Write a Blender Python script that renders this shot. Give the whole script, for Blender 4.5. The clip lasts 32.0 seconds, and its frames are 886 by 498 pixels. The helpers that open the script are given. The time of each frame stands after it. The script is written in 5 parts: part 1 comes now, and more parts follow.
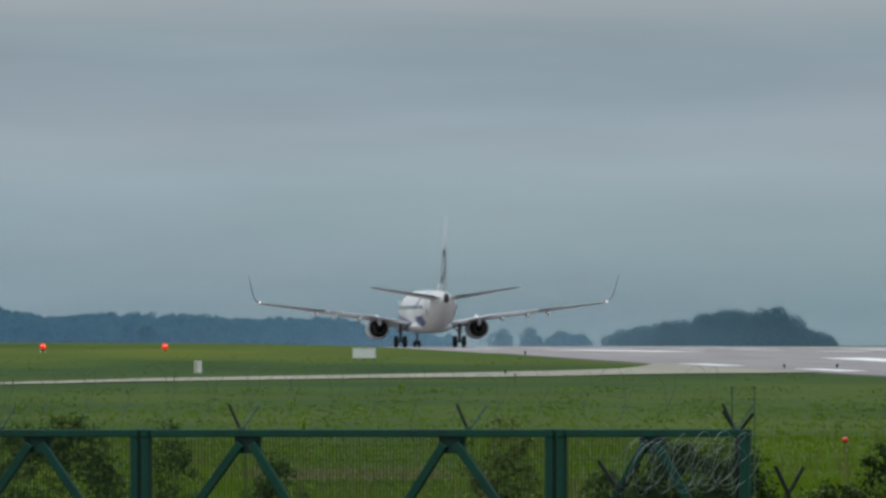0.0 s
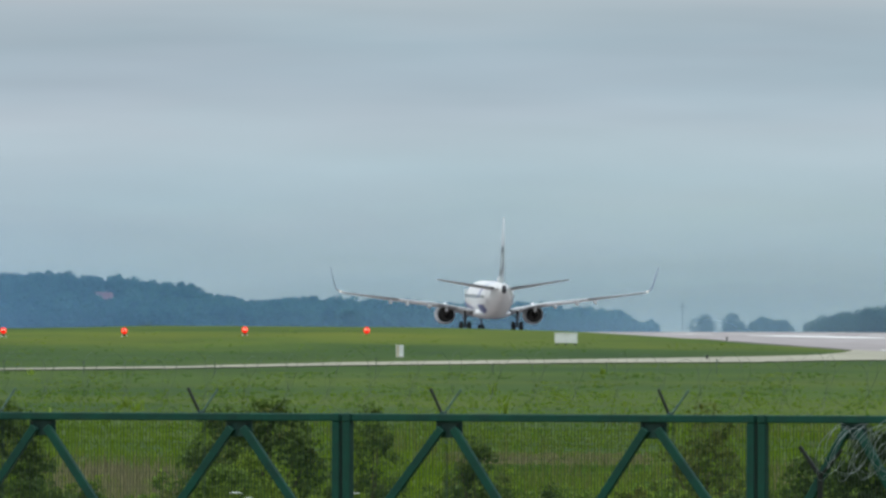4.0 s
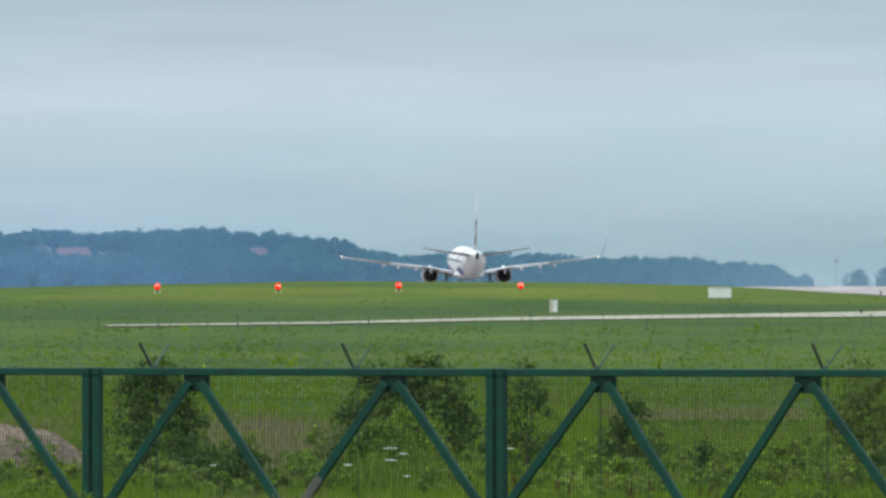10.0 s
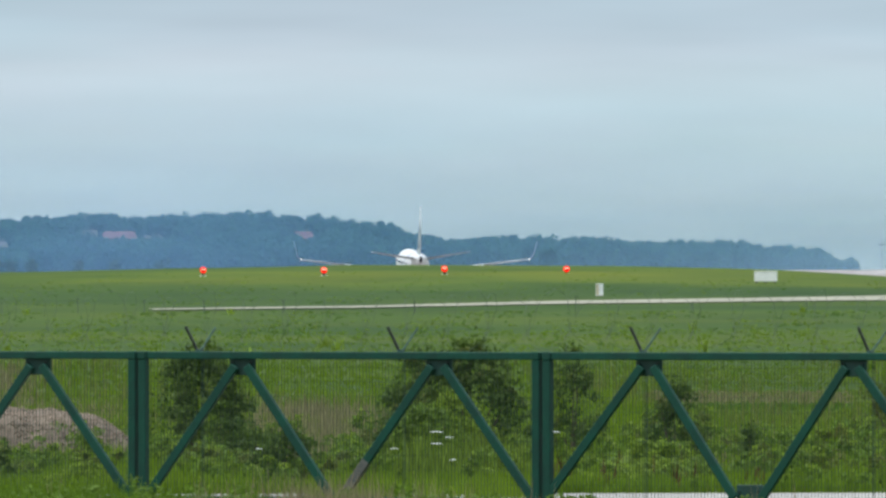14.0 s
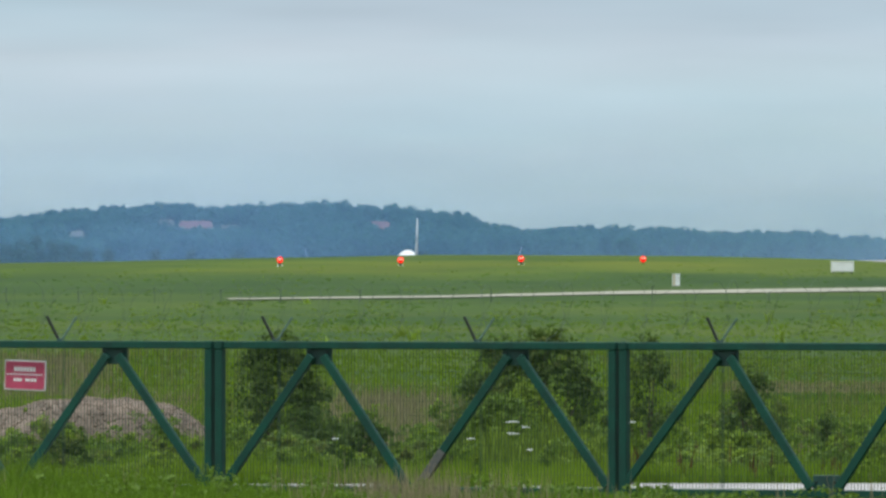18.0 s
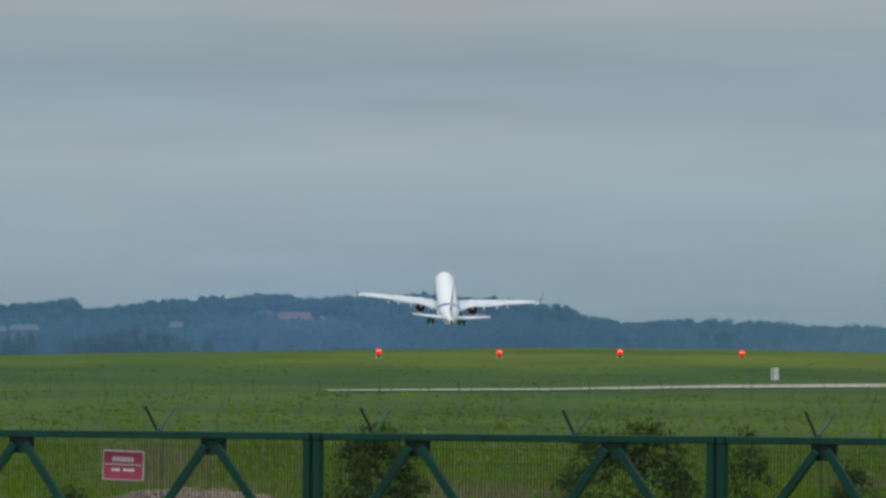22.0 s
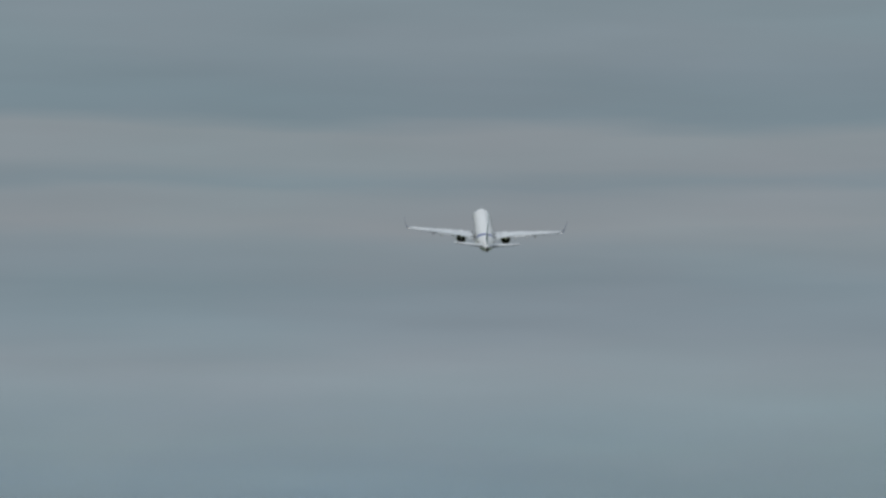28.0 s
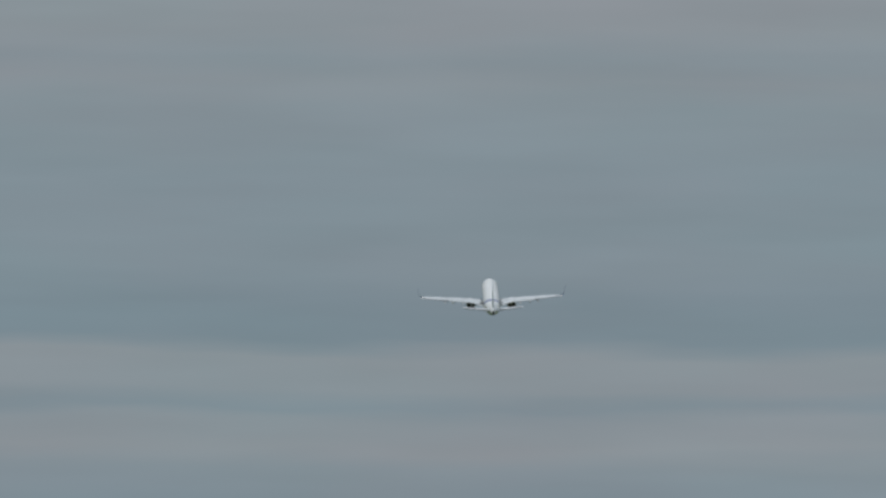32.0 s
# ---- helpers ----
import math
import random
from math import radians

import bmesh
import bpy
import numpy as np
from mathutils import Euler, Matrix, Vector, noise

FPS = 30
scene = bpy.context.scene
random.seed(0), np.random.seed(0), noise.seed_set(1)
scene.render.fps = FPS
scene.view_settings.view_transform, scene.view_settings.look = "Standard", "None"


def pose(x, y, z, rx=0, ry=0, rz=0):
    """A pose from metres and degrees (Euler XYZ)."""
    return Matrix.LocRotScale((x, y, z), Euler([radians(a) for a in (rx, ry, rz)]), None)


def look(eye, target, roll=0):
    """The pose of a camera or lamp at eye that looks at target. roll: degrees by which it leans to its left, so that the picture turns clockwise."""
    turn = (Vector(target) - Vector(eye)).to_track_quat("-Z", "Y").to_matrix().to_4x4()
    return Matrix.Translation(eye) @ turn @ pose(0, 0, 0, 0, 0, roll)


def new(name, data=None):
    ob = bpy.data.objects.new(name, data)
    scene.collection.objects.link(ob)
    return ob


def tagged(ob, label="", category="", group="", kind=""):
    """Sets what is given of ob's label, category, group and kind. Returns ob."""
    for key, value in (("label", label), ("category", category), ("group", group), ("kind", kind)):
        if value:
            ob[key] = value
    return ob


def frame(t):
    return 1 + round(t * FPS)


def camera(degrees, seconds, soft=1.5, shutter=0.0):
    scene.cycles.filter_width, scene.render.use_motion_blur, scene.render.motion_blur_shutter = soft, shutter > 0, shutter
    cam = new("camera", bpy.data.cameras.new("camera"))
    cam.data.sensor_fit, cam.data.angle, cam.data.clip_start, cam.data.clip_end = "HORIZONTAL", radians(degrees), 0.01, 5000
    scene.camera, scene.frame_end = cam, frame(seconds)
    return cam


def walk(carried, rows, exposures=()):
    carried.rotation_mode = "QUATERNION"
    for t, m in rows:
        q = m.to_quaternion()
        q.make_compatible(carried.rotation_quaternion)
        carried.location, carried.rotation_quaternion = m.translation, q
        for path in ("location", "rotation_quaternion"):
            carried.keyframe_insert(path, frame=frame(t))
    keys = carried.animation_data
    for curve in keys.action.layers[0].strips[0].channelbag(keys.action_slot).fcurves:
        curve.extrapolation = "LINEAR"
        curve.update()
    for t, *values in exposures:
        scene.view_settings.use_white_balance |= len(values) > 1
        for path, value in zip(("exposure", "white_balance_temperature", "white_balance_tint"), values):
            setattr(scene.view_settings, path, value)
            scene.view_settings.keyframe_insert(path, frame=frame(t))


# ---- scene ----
# eye at the origin; the runway runs along +y, to the right of the camera
F = 26500.0
EYE = (0.0, 0.0, 0.0)
cam = camera(2 * math.degrees(math.atan(784 / F)), 32.0, soft=2.8)
# seconds, bearing and drop (both in 1/26500), roll
PAN = [
    (0, 2178.8, -161.4, -0.18),
    (0.5, 2151.3, -163.3, -0.28),
    (1, 2125.7, -159.6, -0.26),
    (1.5, 2080.4, -163.5, -0.15),
    (2, 2040.2, -178.6, -0.13),
    (2.5, 1983.2, -191.1, -0.06),
    (3, 1930.0, -187.5, -0.05),
    (3.5, 1874.2, -159.5, 0.01),
    (4, 1818.7, -134.6, 0.08),
    (4.5, 1822.6, -129.7, -0.00),
    (6.5, 1774.2, -107.9, -0.11),
    (7, 1766.9, -103.1, -0.18),
    (7.5, 1716.4, -105.9, -0.13),
    (8, 1689.9, -109.7, -0.10),
    (8.5, 1679.2, -102.7, -0.06),
    (9, 1652.1, -98.7, 0.04),
    (9.5, 1601.2, -76.3, 0.03),
    (10, 1545.7, -54.9, -0.04),
    (10.5, 1531.6, -33.1, -0.08),
    (11, 1530.4, -19.9, -0.13),
    (11.5, 1527.5, -21.0, -0.21),
    (12, 1528.9, -19.3, -0.13),
    (12.5, 1519.8, -23.0, -0.11),
    (13, 1512.2, -24.0, -0.14),
    (13.5, 1492.4, -23.6, -0.06),
    (14, 1464.3, -25.9, -0.07),
    (14.5, 1427.3, -5.4, -0.04),
    (15, 1396.5, 21.4, -0.02),
    (15.5, 1382.0, 25.5, -0.03),
    (17.5, 1339.7, 3.5, -0.02),
    (18, 1328.3, -8.1, -0.01),
    (18.5, 1296.7, -26.2, 0.00),
    (19, 1249.7, -55.3, 0.09),
    (19.5, 1207.8, -91.7, 0.14),
    (20, 1205.3, -121.4, 0.12),
    (20.5, 1198.6, -138.3, 0.24),
    (21, 1197.5, -150.3, 0.32),
    (21.5, 1181.5, -172.2, 0.37),
    (22, 1151.9, -171.4, 0.36),
    (22.5, 1133.9, -174.6, 0.31),
    (23, 1121.5, -178.7, 0.35),
    (23.5, 1114.5, -211.5, 0.32),
    (24, 1066.7, -241.2, 0.40),
    (24.5, 1054.9, -280.8, 0.41),
    (26.5, 1111.2, -387.7, 0.40),
    (27, 1081.2, -438.9, 0.34),
    (27.5, 1064.2, -519.7, 0.28),
    (28, 1058.7, -558.7, 0.28),
    (28.5, 1054.2, -579.7, 0.28),
    (29, 1094.2, -620.7, 0.28),
    (29.5, 1094.2, -679.7, 0.28),
    (30, 1069.2, -767.7, 0.28),
    (30.5, 1034.2, -856.7, 0.28),
    (31, 1018.2, -911.7, 0.28),
    (31.5, 1046.2, -951.7, 0.28),
    (32, 1046.2, -955.7, 0.28),
]
EXPOSURES = [(0, -0.52), (1, -0.33), (2, -0.50), (2.4, -0.54), (3, -0.43), (4, -0.03), (6.5, -0.08), (8, -0.22), (9, 0.0), (10, 0.23), (11, 0.36), (12, 0.34), (13, 0.18), (14, 0.28), (15, 0.58),
             (15.5, 0.57), (17.5, 0.28), (18.5, 0.2), (19.2, 0.1), (20, -0.15), (21, -0.33), (22, -0.44), (22.5, -0.39), (23, -0.38), (24, -0.59), (24.5, -0.65), (27, -0.85), (28, -0.9), (32, -0.88)]
walk(cam, [(t, look(EYE, (1000 * u / F, 1000, -1000 * v / F), roll)) for t, u, v, roll in PAN], EXPOSURES)


# ---- world and sun ----
def link(tree, a, b):
    tree.links.new(a, b)


def make_world():
    world = bpy.data.worlds.new("overcast_sky")
    scene.world = world
    world.use_nodes = True
    nt = world.node_tree
    nt.nodes.clear()
    n = nt.nodes.new
    out, bg, tc = n("ShaderNodeOutputWorld"), n("ShaderNodeBackground"), n("ShaderNodeTexCoord")
    sky = n("ShaderNodeTexSky")
    sky.sky_type, sky.sun_disc = "NISHITA", False
    sky.sun_elevation, sky.sun_rotation = radians(64), radians(241)
    sep = n("ShaderNodeSeparateXYZ")
    link(nt, tc.outputs["Generated"], sep.inputs[0])
    mp = n("ShaderNodeMapping")
    mp.inputs["Scale"].default_value = (36, 28, 300)
    link(nt, tc.outputs["Generated"], mp.inputs[0])
    no = n("ShaderNodeTexNoise")
    no.inputs["Scale"].default_value, no.inputs["Detail"].default_value, no.inputs["Roughness"].default_value = 1.0, 3, 0.5
    link(nt, mp.outputs[0], no.inputs["Vector"])

    def mth(op, a, b):
        m = n("ShaderNodeMath")
        m.operation = op
        for k, q in enumerate((a, b)):
            if isinstance(q, (int, float)):
                m.inputs[k].default_value = q
            else:
                link(nt, q, m.inputs[k])
        return m.outputs[0]

    wob = mth("MULTIPLY", mth("SUBTRACT", no.outputs[0], 0.5), 0.0034)
    el = mth("DIVIDE", mth("ADD", sep.outputs[2], wob), 0.056)
    ramp = n("ShaderNodeValToRGB")
    link(nt, el, ramp.inputs[0])
    bands = [(0, (.49, .60, .59)), (120, (.505, .622, .630)), (265, (.484, .614, .680)), (345, (.500, .604, .675)), (430, (.43, .547, .628)),
             (500, (.39, .51, .585)), (555, (.43, .535, .60)), (600, (.50, .575, .625)), (652, (.47, .555, .61)), (674, (.405, .515, .585)),
             (705, (.475, .555, .61)), (765, (.48, .56, .61)), (795, (.36, .485, .56)), (860, (.37, .49, .565)), (930, (.41, .53, .60)),
             (1090, (.42, .535, .605)), (1200, (.44, .54, .60)), (1250, (.475, .55, .605)), (1290, (.45, .54, .60)), (1350, (.49, .56, .61))]
    cr = ramp.color_ramp
    while len(cr.elements) < len(bands):
        cr.elements.new(0.5)
    for e, (v, c) in zip(cr.elements, bands):
        e.position = v / F / 0.056
        e.color = (*c, 1)
    # fine streaks
    no2 = n("ShaderNodeTexNoise")
    no2.inputs["Scale"].default_value, no2.inputs["Detail"].default_value = 1.3, 2
    link(nt, mp.outputs[0], no2.inputs["Vector"])
    streak = mth("ADD", mth("MULTIPLY", no2.outputs[0], 0.20), 0.90)
    # an overcast sky grows brighter towards the zenith
    up = mth("ADD", mth("MULTIPLY", mth("POWER", mth("MAXIMUM", sep.outputs[2], 0.0), 4.0), 4.3), 1.0)
    gain = n("ShaderNodeVectorMath")
    gain.operation = "SCALE"
    link(nt, ramp.outputs[0], gain.inputs[0])
    link(nt, mth("MULTIPLY", streak, up), gain.inputs["Scale"])
    tint = n("ShaderNodeVectorMath")
    tint.operation = "MULTIPLY"
    link(nt, gain.outputs[0], tint.inputs[0])
    # slow drifts between a bluer and a greyer cast
    no3, mp3, cast = n("ShaderNodeTexNoise"), n("ShaderNodeMapping"), n("ShaderNodeMix")
    mp3.inputs["Scale"].default_value = (30, 20, 130)
    link(nt, tc.outputs["Generated"], mp3.inputs[0])
    link(nt, mp3.outputs[0], no3.inputs["Vector"])
    no3.inputs["Scale"].default_value, no3.inputs["Detail"].default_value = 1.0, 3
    cast.data_type = "RGBA"
    link(nt, mth("SUBTRACT", mth("MULTIPLY", no3.outputs[0], 3.0), 1.0), cast.inputs[0])
    cast.inputs[6].default_value, cast.inputs[7].default_value = (0.97, 1.002, 1.015, 1), (1.03, 0.99, 1.01, 1)
    # low over the far end of the field the haze is warmer
    warm = n("ShaderNodeMix")
    warm.data_type, warm.blend_type = "RGBA", "MULTIPLY"
    side, low = n("ShaderNodeMapRange"), n("ShaderNodeMapRange")
    for q, out_, a, b in ((side, 0, .045, .085), (low, 2, .0135, .0)):
        q.inputs[1].default_value, q.inputs[2].default_value = a, b
        link(nt, sep.outputs[out_], q.inputs[0])
    link(nt, mth("MULTIPLY", side.outputs[0], low.outputs[0]), warm.inputs[0])
    link(nt, cast.outputs[2], warm.inputs[6])
    warm.inputs[7].default_value = (1.01, 1.0, .925, 1)
    link(nt, warm.outputs[2], tint.inputs[1])
    blue = n("ShaderNodeVectorMath")
    blue.operation = "SCALE"
    link(nt, sky.outputs[0], blue.inputs[0])
    blue.inputs["Scale"].default_value = 0.06
    mix = n("ShaderNodeMix")
    mix.data_type = "RGBA"
    mix.inputs[0].default_value = 0.88
    link(nt, blue.outputs[0], mix.inputs[6])
    link(nt, tint.outputs[0], mix.inputs[7])
    link(nt, mix.outputs[2], bg.inputs[0])
    bg.inputs[1].default_value = 1.0
    link(nt, bg.outputs[0], out.inputs[0])


make_world()
sun = new("sun", bpy.data.lights.new("sun", "SUN"))
sun.data.energy, sun.data.angle, sun.data.color = 1.5, radians(14), (1.0, 0.96, 0.9)
sun.matrix_world = look((0, 0, 0), (0.40, 0.22, -0.95))


# ---- materials ----
def mat(name, colour, rough=0.7, metal=0.0, noise_scale=0.0, vary=0.0, bump=0.0, second=None, stretch=(1, 1, 1), emit=None, island=0.0, spec=0.5, fine=0.0, leafy=0.0):
    m = bpy.data.materials.new(name)
    m.use_nodes = True
    nt = m.node_tree
    b = nt.nodes["Principled BSDF"]
    b.inputs["Roughness"].default_value, b.inputs["Metallic"].default_value = rough, metal
    b.inputs["Specular IOR Level"].default_value = spec
    b.inputs["Base Color"].default_value = (*colour, 1)
    n = nt.nodes.new
    col = None
    if noise_scale:
        tc, mp, no, ramp = n("ShaderNodeTexCoord"), n("ShaderNodeMapping"), n("ShaderNodeTexNoise"), n("ShaderNodeValToRGB")
        mp.inputs["Scale"].default_value = stretch
        link(nt, tc.outputs["Object"], mp.inputs[0])
        link(nt, mp.outputs[0], no.inputs["Vector"])
        no.inputs["Scale"].default_value, no.inputs["Detail"].default_value, no.inputs["Roughness"].default_value = noise_scale, 7, 0.62
        lo = second if second else tuple(c * (1 - vary) for c in colour)
        hi = colour if second else tuple(min(1, c * (1 + vary)) for c in colour)
        ramp.color_ramp.elements[0].position, ramp.color_ramp.elements[1].position = 0.36, 0.64
        ramp.color_ramp.elements[0].color, ramp.color_ramp.elements[1].color = (*lo, 1), (*hi, 1)
        link(nt, no.outputs[0], ramp.inputs[0])
        col = ramp.outputs[0]
        if fine:
            no2 = n("ShaderNodeTexNoise")
            no2.inputs["Scale"].default_value, no2.inputs["Detail"].default_value = noise_scale * fine, 5
            link(nt, mp.outputs[0], no2.inputs["Vector"])
            col = scaled(nt, col, no2.outputs[0], 0.7, 0.6)
        if bump:
            bp = n("ShaderNodeBump")
            bp.inputs["Strength"].default_value = bump
            bp.inputs["Distance"].default_value = 0.02
            link(nt, no.outputs[0], bp.inputs["Height"])
            link(nt, bp.outputs[0], b.inputs["Normal"])
    if island:
        geo = n("ShaderNodeNewGeometry")
        if col is None:
            rgb = n("ShaderNodeRGB")
            rgb.outputs[0].default_value = (*colour, 1)
            col = rgb.outputs[0]
        col = scaled(nt, col, geo.outputs["Random Per Island"], 1 - island, 2 * island)
    if col is not None:
        link(nt, col, b.inputs["Base Color"])
    if leafy:
        tl, mx = n("ShaderNodeBsdfTranslucent"), n("ShaderNodeMixShader")
        mx.inputs[0].default_value = leafy
        if col is not None:
            link(nt, col, tl.inputs[0])
        link(nt, b.outputs[0], mx.inputs[1])
        link(nt, tl.outputs[0], mx.inputs[2])
        link(nt, mx.outputs[0], nt.nodes["Material Output"].inputs[0])
    if emit:
        b.inputs["Emission Color"].default_value, b.inputs["Emission Strength"].default_value = (*emit[0], 1), emit[1]
    return m


def scaled(nt, col, fac, base, gain):
    """col times (base + gain * fac)."""
    m = nt.nodes.new("ShaderNodeMath")
    m.operation = "MULTIPLY_ADD"
    link(nt, fac, m.inputs[0])
    m.inputs[1].default_value, m.inputs[2].default_value = gain, base
    v = nt.nodes.new("ShaderNodeVectorMath")
    v.operation = "SCALE"
    link(nt, col, v.inputs[0])
    link(nt, m.outputs[0], v.inputs["Scale"])
    return v.outputs[0]


GRASS = mat("meadow_grass", (.058, .102, .010), .9, noise_scale=.035, second=(.028, .066, .008), stretch=(1.6, .38, 1), fine=14, spec=.15)


def yellow_patches(m):
    """Yellowish flowering patches and short strokes over the meadow colour."""
    nt = m.node_tree
    n = nt.nodes.new
    b = nt.nodes["Principled BSDF"]
    old = b.inputs["Base Color"].links[0].from_socket
    tc, mp, no, ramp, mix = n("ShaderNodeTexCoord"), n("ShaderNodeMapping"), n("ShaderNodeTexNoise"), n("ShaderNodeValToRGB"), n("ShaderNodeMix")
    mp.inputs["Scale"].default_value = (.028, .011, 1)
    link(nt, tc.outputs["Object"], mp.inputs[0])
    link(nt, mp.outputs[0], no.inputs["Vector"])
    no.inputs["Scale"].default_value, no.inputs["Detail"].default_value, no.inputs["Roughness"].default_value = 1.0, 9, .7
    ramp.color_ramp.elements[0].position, ramp.color_ramp.elements[1].position = .46, .66
    ramp.color_ramp.elements[0].color, ramp.color_ramp.elements[1].color = (0, 0, 0, 1), (.85, .85, .85, 1)
    link(nt, no.outputs[0], ramp.inputs[0])
    mix.data_type = "RGBA"
    link(nt, ramp.outputs[0], mix.inputs[0])
    link(nt, old, mix.inputs[6])
    mix.inputs[7].default_value = (.088, .116, .010, 1)
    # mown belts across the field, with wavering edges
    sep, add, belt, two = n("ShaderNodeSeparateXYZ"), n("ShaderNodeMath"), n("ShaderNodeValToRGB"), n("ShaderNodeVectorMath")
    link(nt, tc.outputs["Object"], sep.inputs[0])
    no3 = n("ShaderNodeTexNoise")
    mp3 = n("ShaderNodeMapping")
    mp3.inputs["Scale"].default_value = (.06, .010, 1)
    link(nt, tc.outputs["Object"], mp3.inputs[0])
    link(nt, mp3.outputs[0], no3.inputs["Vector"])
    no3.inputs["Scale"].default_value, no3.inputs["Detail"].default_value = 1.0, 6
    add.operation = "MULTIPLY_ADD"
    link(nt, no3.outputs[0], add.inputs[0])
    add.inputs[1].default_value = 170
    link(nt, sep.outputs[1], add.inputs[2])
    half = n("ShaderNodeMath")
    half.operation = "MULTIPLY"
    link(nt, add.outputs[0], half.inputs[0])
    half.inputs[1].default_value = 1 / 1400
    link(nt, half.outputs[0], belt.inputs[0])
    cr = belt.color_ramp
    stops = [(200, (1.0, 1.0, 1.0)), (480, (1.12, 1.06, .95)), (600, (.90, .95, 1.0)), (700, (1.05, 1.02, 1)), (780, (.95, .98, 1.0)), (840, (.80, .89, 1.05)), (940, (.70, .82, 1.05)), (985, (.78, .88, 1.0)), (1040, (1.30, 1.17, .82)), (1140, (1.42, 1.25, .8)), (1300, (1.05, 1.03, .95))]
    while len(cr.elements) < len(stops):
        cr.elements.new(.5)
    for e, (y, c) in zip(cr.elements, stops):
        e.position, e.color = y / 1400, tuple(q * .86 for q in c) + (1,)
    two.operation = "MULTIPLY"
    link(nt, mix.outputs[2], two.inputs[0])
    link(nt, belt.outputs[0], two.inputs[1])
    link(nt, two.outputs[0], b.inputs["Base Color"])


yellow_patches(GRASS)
BLADE_NEAR = mat("lush_grass_blade", (.180, .270, .018), .7, island=.22, noise_scale=.5, second=(.120, .205, .014), stretch=(.10, .12, .05), spec=.1, leafy=.45)
BLADE_VERGE = mat("verge_grass_blade", (.130, .215, .018), .7, island=.35, noise_scale=.7, second=(.105, .185, .018), spec=.1, leafy=.45)
WEED = mat("dry_weed", (.27, .225, .13), .8, island=.4, spec=.2, leafy=.45)
LEAF = mat("bush_leaf", (.098, .150, .026), .65, island=.4, noise_scale=1.6, second=(.054, .098, .019), spec=.2, leafy=.35)
LEAF_WARM = mat("green_leaf", (.105, .165, .034), .65, island=.4, noise_scale=1.6, second=(.060, .105, .022), spec=.2, leafy=.4)
LEAF_DARK = mat("dark_leaf", (.040, .070, .016), .65, island=.4, noise_scale=1.6, second=(.022, .042, .010), spec=.2, leafy=.35)
LEAF_OLIVE = mat("olive_leaf", (.160, .175, .040), .65, island=.35, noise_scale=2.0, second=(.085, .130, .026), spec=.2, leafy=.4)
LEAF_MID = mat("weed_leaf", (.125, .205, .024), .65, island=.4, spec=.35, leafy=.45)
LEAF_LIGHT = mat("young_leaf", (.200, .290, .026), .65, island=.35, spec=.35, leafy=.45)
RUST = mat("dock_seed", (.12, .055, .03), .9, island=.3, spec=.1)
BARK = mat("bark", (.10, .075, .05), .9, noise_scale=6, vary=.4)
# the blue of distance haze is mixed into this foliage colour
WOODS = mat("hazed_foliage", (.068, .176, .146), .9, island=.14, noise_scale=.085, second=(.028, .100, .104), spec=.1, leafy=.5)
CONCRETE = mat("runway_concrete", (.30, .272, .265), .8, noise_scale=.05, second=(.225, .20, .195), stretch=(1, .15, 1), fine=10)
STRIP = mat("taxi_concrete", (.275, .262, .195), .85, noise_scale=.2, vary=.25, fine=12)
PATH = mat("pale_concrete", (.37, .35, .32), .85, noise_scale=.4, vary=.2, fine=12)
MARK = mat("runway_paint", (.82, .82, .80), .6, noise_scale=.3, vary=.12)
GREEN = mat("green_paint", (.008, .068, .045), .6, noise_scale=3.0, second=(.010, .049, .036), fine=9, spec=.25)
DARKGREEN = mat("dark_green_paint", (.012, .052, .042), .5, noise_scale=4, vary=.3)
BLADE_PALE = mat("pale_grass_tuft", (.155, .225, .026), .75, island=.4, spec=.2, leafy=.45)
BLADE_DARK = mat("dark_grass_tuft", (.085, .165, .024), .75, island=.4, spec=.2, leafy=.45)


